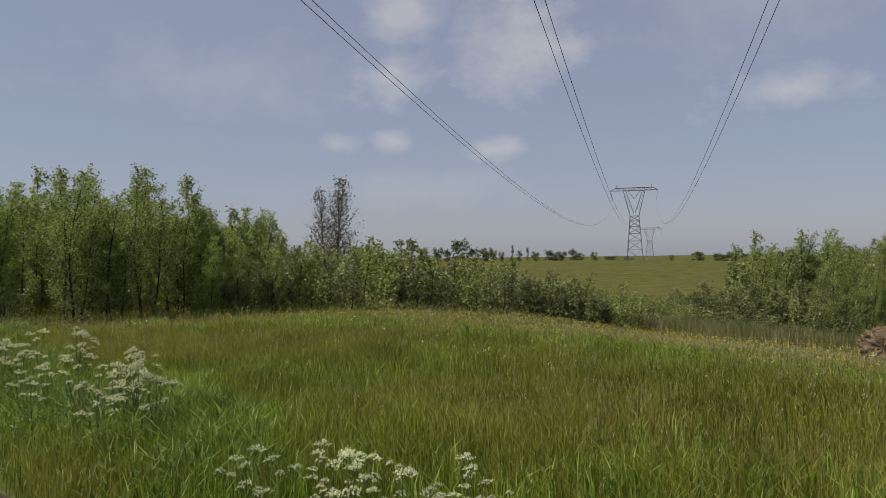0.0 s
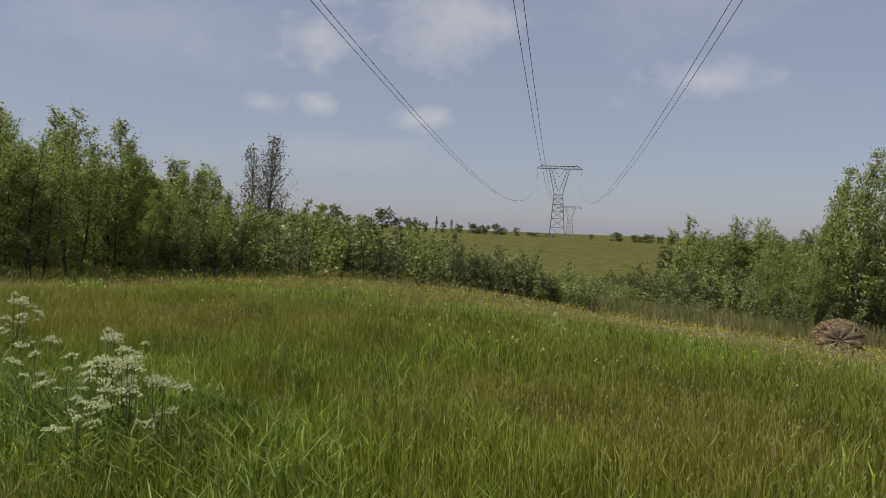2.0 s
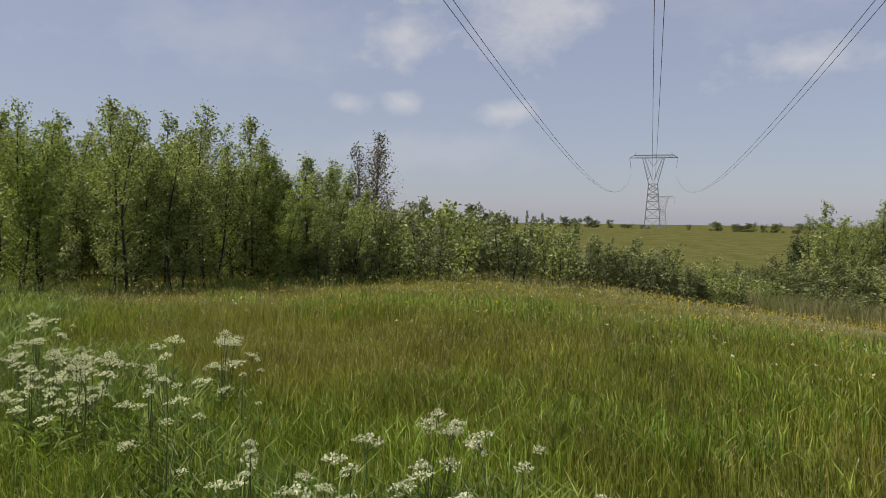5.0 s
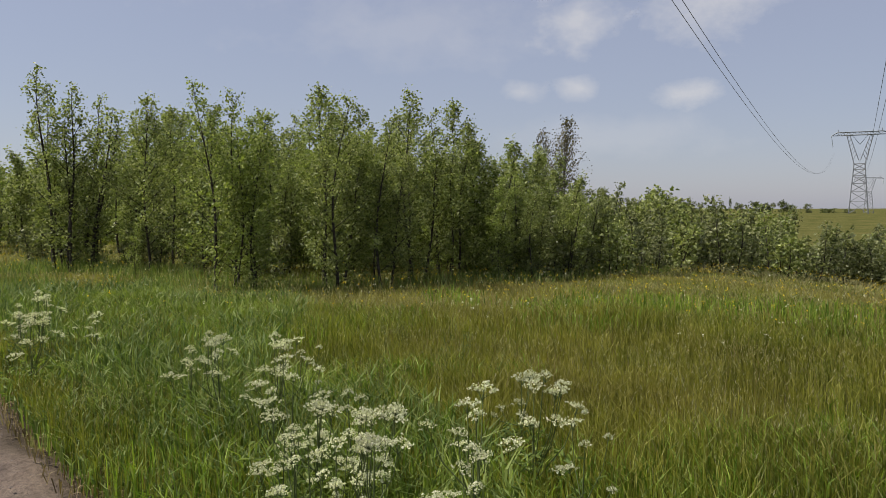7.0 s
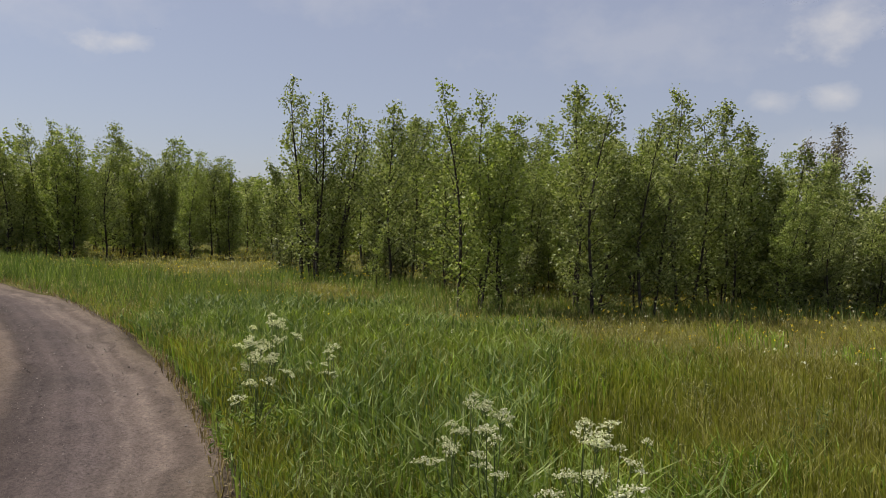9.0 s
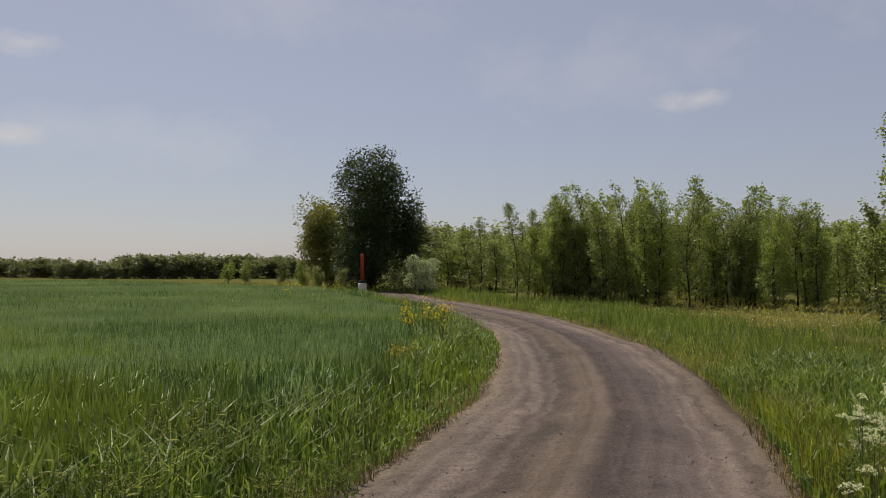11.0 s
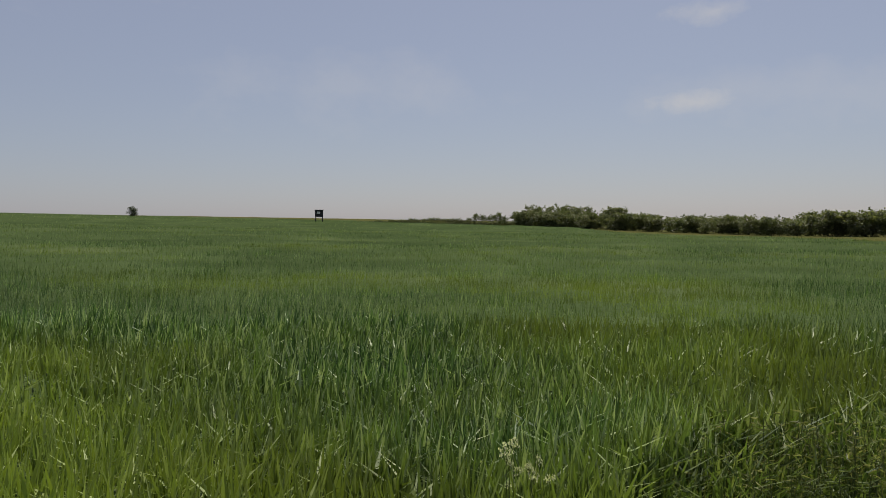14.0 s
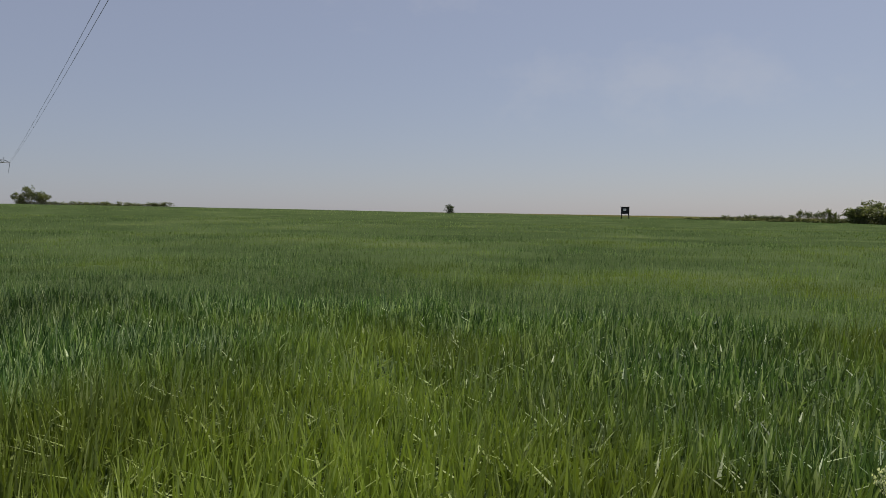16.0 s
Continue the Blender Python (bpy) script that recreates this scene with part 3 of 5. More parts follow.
def tree(name, label, category, height, rng, leaf_mat, bark=M_BARK, n_leaves=2200, stems=1, spread=0.26, first=0.18, leaf=0.06,
         lean=0.06, radius=0.05, up=1.0, branches=26, wind=0.10, spread_base=0.12, twigs_each=4, shortest=0.7, puff=0.075):
    """A tree grown limb by limb: stems, rising boughs that shorten towards the top, twigs, and leaves along the twigs."""
    root = new(name)
    tagged(root, label, category)
    wood, runs = [], []
    turn0 = rng.uniform(0, 6.28)
    for s in range(stems):
        a = turn0 + 6.28 * s / stems + rng.uniform(-0.5, 0.5)
        tilt = lean * rng.uniform(0.3, 1.2) + (0.07 * rng.uniform(0.3, 1) if stems > 1 else 0)
        hh = height * (1 if s == 0 else rng.uniform(shortest, 0.98))
        u = np.linspace(0, 1, 10)
        bx, by = (spread_base * math.cos(a), spread_base * math.sin(a)) if stems > 1 else (0, 0)
        ph = rng.uniform(0, 6.28)
        stem = np.stack([bx + math.cos(a) * tilt * hh * u + 0.012 * hh * np.sin(u * 7 + ph), by + math.sin(a) * tilt * hh * u + 0.012 * hh * np.cos(u * 6 + ph), hh * u - 0.08], 1)
        stem = stem + WIND * (wind * hh * u ** 3)[:, None]
        r0 = radius * (1 if s == 0 else rng.uniform(0.55, 0.95))
        v, t = tube(stem, r0 * (1 - u) ** 0.9 + 0.004, 6)
        part("trunk", fast_mesh("trunk", v, t, bark, True), root)
        runs.append((stem[-3:], 0.12 * hh, 1.0))
        nb = max(9, int(branches / stems ** 0.55))
        for k in range(nb):
            f = first + (0.985 - first) * ((k + rng.uniform(0, 1)) / nb)
            o = along(stem, f)
            az = k * 2.4 + rng.uniform(-0.6, 0.6)
            prof = (0.55 + 1.3 * f) if f < 0.32 else 0.16 + 0.92 * ((1 - f) / 0.68) ** 0.8
            ln = hh * spread * prof * rng.uniform(0.6, 1.15)
            rise = up * (0.45 + 1.25 * f) * rng.uniform(0.7, 1.25)
            dirv = np.array([math.cos(az), math.sin(az), rise])
            dirv /= np.linalg.norm(dirv)
            w = np.linspace(0, 1, 5)[:, None]
            br = o + dirv * ln * w + (WIND * wind * (0.6 + 1.6 * f) * ln + np.array([0, 0, 0.10 * ln])) * w ** 2
            wood.append(tube(br[::2], np.linspace(0.30, 0.06, 3) * r0 * (1.05 - 0.6 * f) + 0.0025, 3))
            runs.append((br[1:], ln, f))
            for q in range(twigs_each):
                g = rng.uniform(0.3, 0.95)
                d2 = dirv + rng.normal(0, 0.65, 3) + WIND * 0.25
                d2[2] = d2[2] * 0.7 + 0.12
                d2 /= np.linalg.norm(d2)
                l2 = ln * rng.uniform(0.25, 0.5) * (1.15 - 0.5 * g)
                o2 = along(br, g)
                tw = np.stack([o2, o2 + d2 * l2 * 0.55, o2 + d2 * l2 + np.array([0, 0, -0.06 * l2])])
                wood.append(tube(tw, [0.0035, 0.0028, 0.0018], 3))
                runs.append((tw, l2, f))
    weights = np.array([ln + 0.05 for _, ln, f in runs])
    counts = np.maximum(2, n_leaves * weights / weights.sum()).astype(int)
    at = []
    for (br, ln, f), c in zip(runs, counts):
        at.append(along(br, rng.beta(1.4, 0.9, c)) + rng.normal(0, puff + 0.03 * ln, (c, 3)))
    at = np.concatenate(at)
    at[:, 2] = np.maximum(at[:, 2], 0.10)
    v, t = join(wood)
    tagged(part("branchwork", fast_mesh("branchwork", v, t, bark, True), root), kind="stuff")
    v, t = leaves(at, leaf, rng)
    part("crown", fast_mesh("crown", v, t, leaf_mat), root)
    return root


def mound(name, label, category, rx, rz, rng, leaf_mat, n_leaves, leaf, bark=M_BARK, stems=7, lobes=9, trunk=None, base=0.05, lobe=1.0):
    """A full crown made of uneven lobes with gaps, on forked stems."""
    root = new(name)
    tagged(root, label, category)
    wood = []
    cz = base + rz * 0.5
    centres, sizes = [], []
    for k in range(lobes):
        a, q = rng.uniform(0, 6.28), rng.uniform(0, 1) ** 0.5
        hgt = rng.uniform(0.12, 0.86)
        wid = rx * (1 - abs(hgt - 0.45) ** 3 * 3.5)
        centres.append((math.cos(a) * wid * 0.62 * q, math.sin(a) * wid * 0.62 * q, base + rz * hgt))
        sizes.append((lobe * rx * rng.uniform(0.26, 0.5), lobe * rz * rng.uniform(0.12, 0.26)))
    for k in range(stems):
        c = np.array(centres[k % lobes])
        s = np.array([rng.uniform(-1, 1) * rx * 0.12, rng.uniform(-1, 1) * rx * 0.12, -0.08])
        if trunk:
            s = np.array([0, 0, -0.1])
        u = np.linspace(0, 1, 6)[:, None]
        line = s + (c - s) * np.hstack([u ** 1.5, u ** 1.5, u])
        r0 = trunk if trunk else 0.018 + 0.012 * rx
        wood.append(tube(line, np.linspace(1, 0.15, 6) * r0, 6))
    at = []
    for c, (sx, sz) in zip(centres, sizes):
        n = n_leaves // lobes
        d = rng.normal(0, 1, (n, 3))
        d /= np.linalg.norm(d, axis=1)[:, None]
        r = rng.uniform(0.45, 1.08, n)[:, None] ** 0.6
        wob = 1 + 0.15 * np.sin(d[:, :1] * 5 + c[0] * 3) * np.sin(d[:, 1:2] * 6 + c[1]) + 0.10 * np.sin(d[:, 2:] * 9 + c[2])
        at.append(np.array(c) + d * r * wob * np.array([sx, sx, sz]))
    at = np.concatenate(at)
    at[:, 2] = np.maximum(at[:, 2], 0.06)
    v, t = join(wood)
    tagged(part("branchwork", fast_mesh("branchwork", v, t, bark, True), root), kind="stuff")
    v, t = leaves(at, leaf, rng)
    part("crown", fast_mesh("crown", v, t, leaf_mat), root)
    return root


USED = set()


def plant(src, x, y, turn=0.0, scale=1.0, group="", sink=0.03, wide=None):
    """Set a copy of a plant on the soil; the first one takes the model itself."""
    s = (wide or scale, wide or scale, scale)
    m = pose(x, y, ground_z(x, y) - sink, 0, 0, turn) @ Matrix.Diagonal((*s, 1))
    if src.name not in USED:
        USED.add(src.name)
        src.matrix_basis = m
        ob = src
    else:
        ob = copy_thing(src, Matrix.Identity(4))
        ob.matrix_basis = m
    if group:
        tagged(ob, group=group)
    return ob


tr = np.random.default_rng(21)
BIRCH = [tree("birch", "slender young birch with thin dark stem", "tree", 5.2, tr, (M_BIRCH, M_YOUNG, M_BIRCH, M_BIRCH, M_YOUNG, M_BIRCH)[i], n_leaves=(6400, 6000, 5000, 6600, 5800, 7000)[i], leaf=0.070,
              spread=(0.23, 0.25, 0.28, 0.24, 0.22, 0.25)[i], first=(0.07, 0.04, 0.12, 0.05, 0.03, 0.08)[i], branches=48, lean=0.03, radius=0.045, stems=(2, 3, 1, 3, 2, 4)[i], spread_base=0.28, wind=0.13) for i in range(6)]
BACK = [tree("birch", "slender young birch deeper in the grove", "tree", 5.2, tr, (M_BIRCH, M_YOUNG)[i], n_leaves=2300, leaf=0.105,
             spread=0.23, first=0.06, branches=34, lean=0.04, radius=0.045, stems=2, spread_base=0.3, twigs_each=2) for i in range(2)]
CLUMP = tree("birch_clump", "birch clump of several dark leaning stems", "tree", 5.6, tr, M_BIRCH, n_leaves=14000, stems=9, spread=0.19, first=0.07, leaf=0.068, branches=84, lean=0.07, spread_base=0.5, wind=0.12, radius=0.055)
THIN = [tree("birch_sapling", "spindly birch sapling among taller birches", "tree", 3.6, tr, (M_BIRCH, M_YOUNG)[i], n_leaves=1700, leaf=0.072, spread=0.22, first=0.05, branches=26, radius=0.025) for i in range(2)]
SHRUB = [tree("shrub", "low leafy willow shrub in the meadow hollow", "shrub", 2.1, tr, (M_ALDER, M_BIRCH, M_ALDER)[i], n_leaves=3000, leaf=0.088, spread=0.30, first=0.06, branches=62, lean=0.18,
              radius=0.022, stems=8, spread_base=0.75, twigs_each=2, shortest=0.55, puff=0.08) for i in range(3)]
WOOD = [mound("broadleaf_tree", "dark green broadleaf tree at the wood's edge", "tree", 2.2, 6.0, tr, (M_ALDER, M_BIRCH, M_YOUNG)[i], 2600, 0.19, lobes=34, stems=5, base=0.2, lobe=0.62) for i in range(3)]
FAR = [mound("distant_tree", "green tree far across the fields, haze put into its leaf colour", "tree", 2.6, 4.6, tr, (M_FAR, M_FAR, M_PINE)[i], 900, 0.30, lobes=24, stems=3, base=0.1, lobe=0.62) for i in range(3)]

# grove beside the meadow
GROVE = "birch grove by the meadow"
plant(CLUMP, -20.5, 20.9, 10, 0.92, GROVE)
FRONT = [(-18.0, 20.7, 0.86, 2), (-17.6, 22.6, 0.92, 0), (-13.4, 17.5, 0.80, 1), (-13.1, 17.9, 0.72, 4), (-11.8, 18.9, 0.76, 3), (-12.4, 19.8, 0.84, 0), (-11.1, 19.6, 0.70, 5), (-10.9, 20.9, 0.80, 3),
         (-10.5, 22.0, 0.80, 5), (-10.2, 23.4, 0.78, 0), (-9.3, 21.6, 0.48, 4), (-9.2, 23.2, 0.54, 1), (-8.6, 22.2, 0.45, 3), (-8.3, 24.2, 0.50, 0), (-7.9, 22.9, 0.42, 1), (-7.7, 25.4, 0.46, 5),
         (-15.4, 22.0, 0.78, 3), (-14.4, 21.0, 0.66, 5), (-19.4, 23.6, 0.95, 0), (-13.8, 23.0, 0.92, 5), (-12.3, 23.6, 0.96, 3), (-11.3, 25.2, 0.95, 0), (-14.8, 24.8, 0.98, 1)]
for i, (x, y, s, k) in enumerate(FRONT):
    plant(BIRCH[k], x, y, tr.uniform(-40, 40), s * (0.90 if y > 21.8 else 0.94), GROVE)
for i in range(46):
    a, d = tr.uniform(0, 1), tr.uniform(0, 1)
    x = -25.0 + 15.0 * a - 9 * d + tr.normal(0, 0.6)
    y = 26.4 + 1.0 * a + 15 * d + tr.normal(0, 0.6)
    plant(BACK[i % 2], x, y, tr.uniform(-40, 40), (1.0 - 0.32 * a) * tr.uniform(0.84, 1.08), GROVE)
for i, (x, y, k) in enumerate([(-14.6, 20.4, 0.6), (-9.6, 22.4, 0.75), (-8.9, 22.8, 0.7), (-8.2, 23.4, 0.75), (-7.4, 24.4, 0.8), (-6.8, 26.2, 0.85), (-19.0, 21.8, 0.6), (-16.4, 22.4, 0.8), (-22.4, 22.0, 0.8)]):
    plant(SHRUB[i % 3], x, y, 50 * i, k, GROVE)
for i in range(44):
    a = tr.uniform(0, 1)
    plant(THIN[i % 2], -16.5 + 7.6 * a + tr.normal(0, 0.5), 22.0 + 2.6 * a + tr.normal(0, 1.0), tr.uniform(-40, 40), tr.uniform(0.55, 0.95), GROVE)
plant(THIN[1], -17.2, 19.3, 10, 0.36, GROVE)
for i in range(24):
    a = i / 24.0
    plant(BIRCH[(i * 5) % 6], -23.5 + 14.0 * a + tr.normal(0, 0.5), 25.0 + 0.8 * a + abs(tr.normal(0, 1.6)), tr.uniform(-40, 40), (0.94 - 0.28 * a) * tr.uniform(0.84, 1.06), GROVE)
for i in range(26):
    plant(SHRUB[i % 3], -40 + 30 * i / 26.0 + tr.normal(0, 1), 40 + 8 * i / 26.0 + tr.normal(0, 2), tr.uniform(-40, 40), tr.uniform(1.0, 1.5), "undergrowth behind the birch grove", wide=1.5)
for i, (x, y, s) in enumerate([(-24.5, 47.0, 1.5), (-27.5, 46.0, 1.45), (-31.0, 47.0, 1.5)]):
    plant(BACK[i % 2], x, y, 20 * i, s, GROVE)

# shrubs in the hollow
for i in range(20):
    b, r = radians(3.5 + 14 * i / 20.0), tr.uniform(44, 58)
    plant(SHRUB[i % 3], -r * math.sin(b), r * math.cos(b), 29 * i, tr.uniform(1.45, 1.85), "shrubs in the hollow", wide=tr.uniform(1.4, 1.8), sink=0.4)
for i in range(34):
    b, r = radians(tr.uniform(-17, 4)), tr.uniform(47, 78)
    plant(SHRUB[i % 3], -r * math.sin(b), r * math.cos(b), 29 * i, tr.uniform(0.45, 0.95), "shrubs in the hollow", wide=tr.uniform(1.0, 1.6))
for i, (x, y, s) in enumerate([(-7.6, 27.5, 1.1), (-6.8, 30.5, 1.3), (-6.2, 33.5, 1.35), (-4.6, 32.0, 1.25), (-3.2, 34.5, 1.3), (-4.9, 36.5, 1.45), (-1.6, 36.0, 1.15), (-8.6, 34.0, 1.5),
                               (0.4, 37.5, 1.15), (1.8, 36.2, 1.1), (3.2, 37.5, 1.15), (2.5, 36.4, 1.05), (0.9, 36.8, 1.15), (4.1, 37.0, 0.95), (-0.6, 37.4, 1.2), (5.0, 39.0, 0.8), (1.6, 39.0, 1.25), (-10.5, 38.0, 1.4), (-12.5, 44.0, 1.5), (-8.0, 43.0, 1.3), (-3.0, 44.0, 1.2), (1.5, 47.0, 1.1),
                               (6.0, 52.0, 1.2), (10.0, 56.0, 1.2), (14.5, 57.0, 1.3), (5.0, 60.0, 1.2), (12.5, 66.0, 1.2), (18.0, 60.0, 1.5), (0.0, 58.0, 1.2), (17.5, 52.0, 1.1), (20.5, 55.0, 1.5)]):
    plant(SHRUB[i % 3], x, y, 50 * i, s, "shrubs in the hollow", sink=0.3)
# thicket on the far right of the meadow
THICKET = [mound("broadleaf_tree", "grey-green willow tree in the thicket by the hollow", "tree", 1.9, 5.2, tr, (M_ALDER, M_DARK)[i], 4200, 0.13, lobes=22, stems=6, base=0.3, lobe=0.8) for i in range(2)]
for i, (x, y, s) in enumerate([(18.5, 44.0, 1.15), (17.6, 43.0, 0.85), (20.6, 43.5, 1.9), (22.0, 45.5, 1.95), (17.4, 46.5, 1.1), (23.4, 43.0, 1.9), (19.8, 46.0, 1.6), (25.5, 45.0, 1.9), (15.6, 44.2, 0.8), (27.5, 46.5, 1.9), (21.4, 47.5, 1.85), (24.6, 47.5, 1.9)]):
    plant(BIRCH[i % 6], x, y, 17 * (i % 5) - 30, s, wide=s * 0.8, group= "thicket beyond the bale")
for i, (x, y, s) in enumerate([(22.5, 65.5, 1.0), (19.5, 63.0, 0.85), (25.5, 67.0, 1.1), (28.0, 63.0, 1.0), (17.0, 67.0, 0.8), (31.0, 66.0, 1.15), (34.0, 60.0, 1.2), (29.0, 56.0, 1.1), (25.0, 57.0, 0.9), (37.0, 64.0, 1.2)]):
    plant(THICKET[(0, 1, 0)[i % 3]], x, y, 83 * i, s, "thicket beyond the bale")
for i in range(14):
    plant(SHRUB[i % 3], 15.5 + tr.uniform(0, 13), 43 + tr.uniform(0, 8), 40 * i, tr.uniform(0.8, 1.4), "thicket beyond the bale")
for i in range(24):
    b, r = radians(-14.0 - 15 * (i + tr.uniform(0, 1)) / 24), tr.uniform(50, 58)
    plant(SHRUB[i % 3], -1 - r * math.sin(b), 1 + r * math.cos(b), 33 * i, tr.uniform(1.0, 1.6), "thicket beyond the bale", wide=tr.uniform(1.3, 1.8))
for i in range(15):
    b, r = radians(-15.5 - 11 * (i + tr.uniform(0, 1)) / 15), tr.uniform(55, 64)
    plant(BIRCH[i % 6] if i % 2 else BACK[i % 2], -1 - r * math.sin(b), 1 + r * math.cos(b), tr.uniform(-40, 40), tr.uniform(1.0, 1.3), "thicket beyond the bale", wide=1.3)

# second grove along the track
for i in range(46):
    a, d = i / 46.0, tr.uniform(0, 1) ** 1.4
    x = -42.5 + 12.2 * a - 3.4 * d + tr.normal(0, 0.4)
    y = 18.0 + 7.2 * a + 6.0 * d + tr.normal(0, 0.4)
    plant(BIRCH[i % 6] if d < 0.4 else BACK[i % 2], x, y, tr.uniform(-40, 40), tr.uniform(0.80, 1.06) * (1.0 if a < 0.75 else 0.78), "birch grove along the track")
for i in range(16):
    a = tr.uniform(0, 1)
    plant(THIN[i % 2], -42 + 14 * a, 19.0 + 7 * a + tr.uniform(0, 2), 31 * i, tr.uniform(0.7, 1.1), "birch grove along the track")
for i in range(10):
    a = tr.uniform(0, 1)
    plant(THIN[i % 2], -27 + 3.5 * a, 27.0 + 5 * a + tr.uniform(0, 3), 31 * i, tr.uniform(0.7, 1.1), "birch grove along the track")
# wood behind both groves
for i in range(40):
    b, r = radians(46 + 33 * i / 40.0), tr.uniform(46, 60)
    plant(BACK[i % 2], -6 - r * math.sin(b), 7 + r * math.cos(b), tr.uniform(-40, 40), tr.uniform(0.75, 1.0), "wood behind the groves", wide=1.35)
for i in range(70):
    b, r = radians(tr.uniform(18, 84)), tr.uniform(62, 105)
    plant(WOOD[i % 3], -6 - r * math.sin(b), 7 + r * math.cos(b), 59 * i, tr.uniform(0.95, 1.15) * r / 85, "wood behind the groves", wide=1.7 * r / 85)

# the field's corner: dark tall tree, ochre tree, blossoming shrub, red post
BIG = mound("tall_dark_tree", "tall dense dark green poplar at the field corner", "tree", 3.5, 10.0, tr, M_DARK, 34000, 0.14, lobes=60, stems=8, trunk=0.28, base=0.1, lobe=0.85)
plant(BIG, -62.0, 13.6, 0, 1.0)
SIDE = mound("broadleaf_tree", "dark green broadleaf tree beside the tall poplar", "tree", 1.5, 6.8, tr, M_DARK, 6000, 0.14, lobes=14, stems=5, trunk=0.14, base=0.6)
plant(SIDE, -61.5, 16.3, 0, 1.0)
OCHRE = mound("ochre_tree", "rounded yellow-green tree behind the field corner", "tree", 3.4, 7.2, tr, M_OCHRE, 16000, 0.16, lobes=40, stems=7, trunk=0.18, base=0.0)
plant(OCHRE, -70.0, 11.2, 0, 1.0)
for i, (x, y, s) in enumerate([(-66, 17.5, 0.6), (-60.5, 19.5, 0.7), (-58.5, 21.5, 0.8), (-66, 22, 0.85), (-62, 9.8, 0.3), (-66, 8.8, 0.35), (-72, 7.5, 0.4), (-84, 4, 0.42), (-92, 2, 0.45), (-59, 11.3, 0.28)]):
    plant(WOOD[i % 3], x, y, 47 * i, s, "trees round the field corner")
BLOSSOM = mound("blossoming_shrub", "rounded shrub covered in pale blossom", "shrub", 1.5, 2.3, tr, M_PALE, 3800, 0.085, lobes=20, lobe=0.65)
plant(BLOSSOM, -52.6, 15.5, 0, 1.1)
plant(SHRUB[0], -55.6, 15.2, 30, 1.1)

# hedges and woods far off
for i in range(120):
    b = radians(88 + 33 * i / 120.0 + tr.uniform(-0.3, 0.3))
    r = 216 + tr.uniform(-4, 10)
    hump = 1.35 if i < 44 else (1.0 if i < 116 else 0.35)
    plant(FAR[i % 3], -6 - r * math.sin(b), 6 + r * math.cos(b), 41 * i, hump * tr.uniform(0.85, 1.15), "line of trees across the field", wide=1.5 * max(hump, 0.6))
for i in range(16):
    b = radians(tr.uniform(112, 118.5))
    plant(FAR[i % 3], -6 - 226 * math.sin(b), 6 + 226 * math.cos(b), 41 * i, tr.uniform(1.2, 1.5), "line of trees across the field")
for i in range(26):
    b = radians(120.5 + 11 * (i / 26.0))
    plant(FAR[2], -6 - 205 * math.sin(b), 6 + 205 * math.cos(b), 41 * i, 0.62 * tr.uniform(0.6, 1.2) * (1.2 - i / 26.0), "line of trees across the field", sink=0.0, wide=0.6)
plant(THICKET[1], -126, -178, 0, 0.56, "", wide=1.25)
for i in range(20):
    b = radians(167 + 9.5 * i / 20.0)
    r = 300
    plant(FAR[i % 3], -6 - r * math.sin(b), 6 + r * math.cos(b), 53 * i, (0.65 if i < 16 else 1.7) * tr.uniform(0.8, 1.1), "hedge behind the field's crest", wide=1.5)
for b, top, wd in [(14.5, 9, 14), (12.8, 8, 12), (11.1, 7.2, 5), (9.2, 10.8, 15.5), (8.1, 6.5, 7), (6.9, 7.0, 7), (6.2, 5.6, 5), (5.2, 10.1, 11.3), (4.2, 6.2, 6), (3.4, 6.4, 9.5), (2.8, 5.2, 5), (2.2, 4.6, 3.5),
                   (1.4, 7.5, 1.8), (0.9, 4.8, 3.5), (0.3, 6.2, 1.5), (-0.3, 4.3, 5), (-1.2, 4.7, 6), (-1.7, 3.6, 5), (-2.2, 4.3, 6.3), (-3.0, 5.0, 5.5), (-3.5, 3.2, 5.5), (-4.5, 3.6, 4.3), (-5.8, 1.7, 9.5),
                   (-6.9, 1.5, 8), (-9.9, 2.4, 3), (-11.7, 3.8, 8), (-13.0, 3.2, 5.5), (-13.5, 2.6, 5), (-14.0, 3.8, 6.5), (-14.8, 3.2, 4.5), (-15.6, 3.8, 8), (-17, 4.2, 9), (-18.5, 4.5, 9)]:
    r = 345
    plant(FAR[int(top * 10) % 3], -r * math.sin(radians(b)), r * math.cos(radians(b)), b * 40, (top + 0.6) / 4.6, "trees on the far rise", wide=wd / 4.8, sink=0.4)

# bare tree over the shrubs
DEAD = tree("half_bare_tree", "sparse half-dead tree with bare brownish twigs", "tree", 9.2, tr, M_BROWN, M_GREYBARK, n_leaves=3400, stems=3, spread=0.27, first=0.24, leaf=0.13, radius=0.13, branches=84, spread_base=0.5, up=1.2, wind=0.02, puff=0.14)
plant(DEAD, -15.9, 61.5, 20, 1.0)

# dry reeds in the wet hollow
rr = np.random.default_rng(31)
n = 17000
x, y = rr.uniform(4, 21, n), rr.uniform(36.5, 50, n)
ok = wavy(x, y, 0.5, 4) > -0.1
x, y = x[ok], y[ok]
tagged(blades("reeds", x, y, land(x, y), rr.uniform(0.5, 1.25, len(x)), rr.uniform(0.025, 0.05, len(x)), 0.45, M_REED, rr, two=False), "pale dry reeds in the wet hollow", "reeds", kind="stuff")


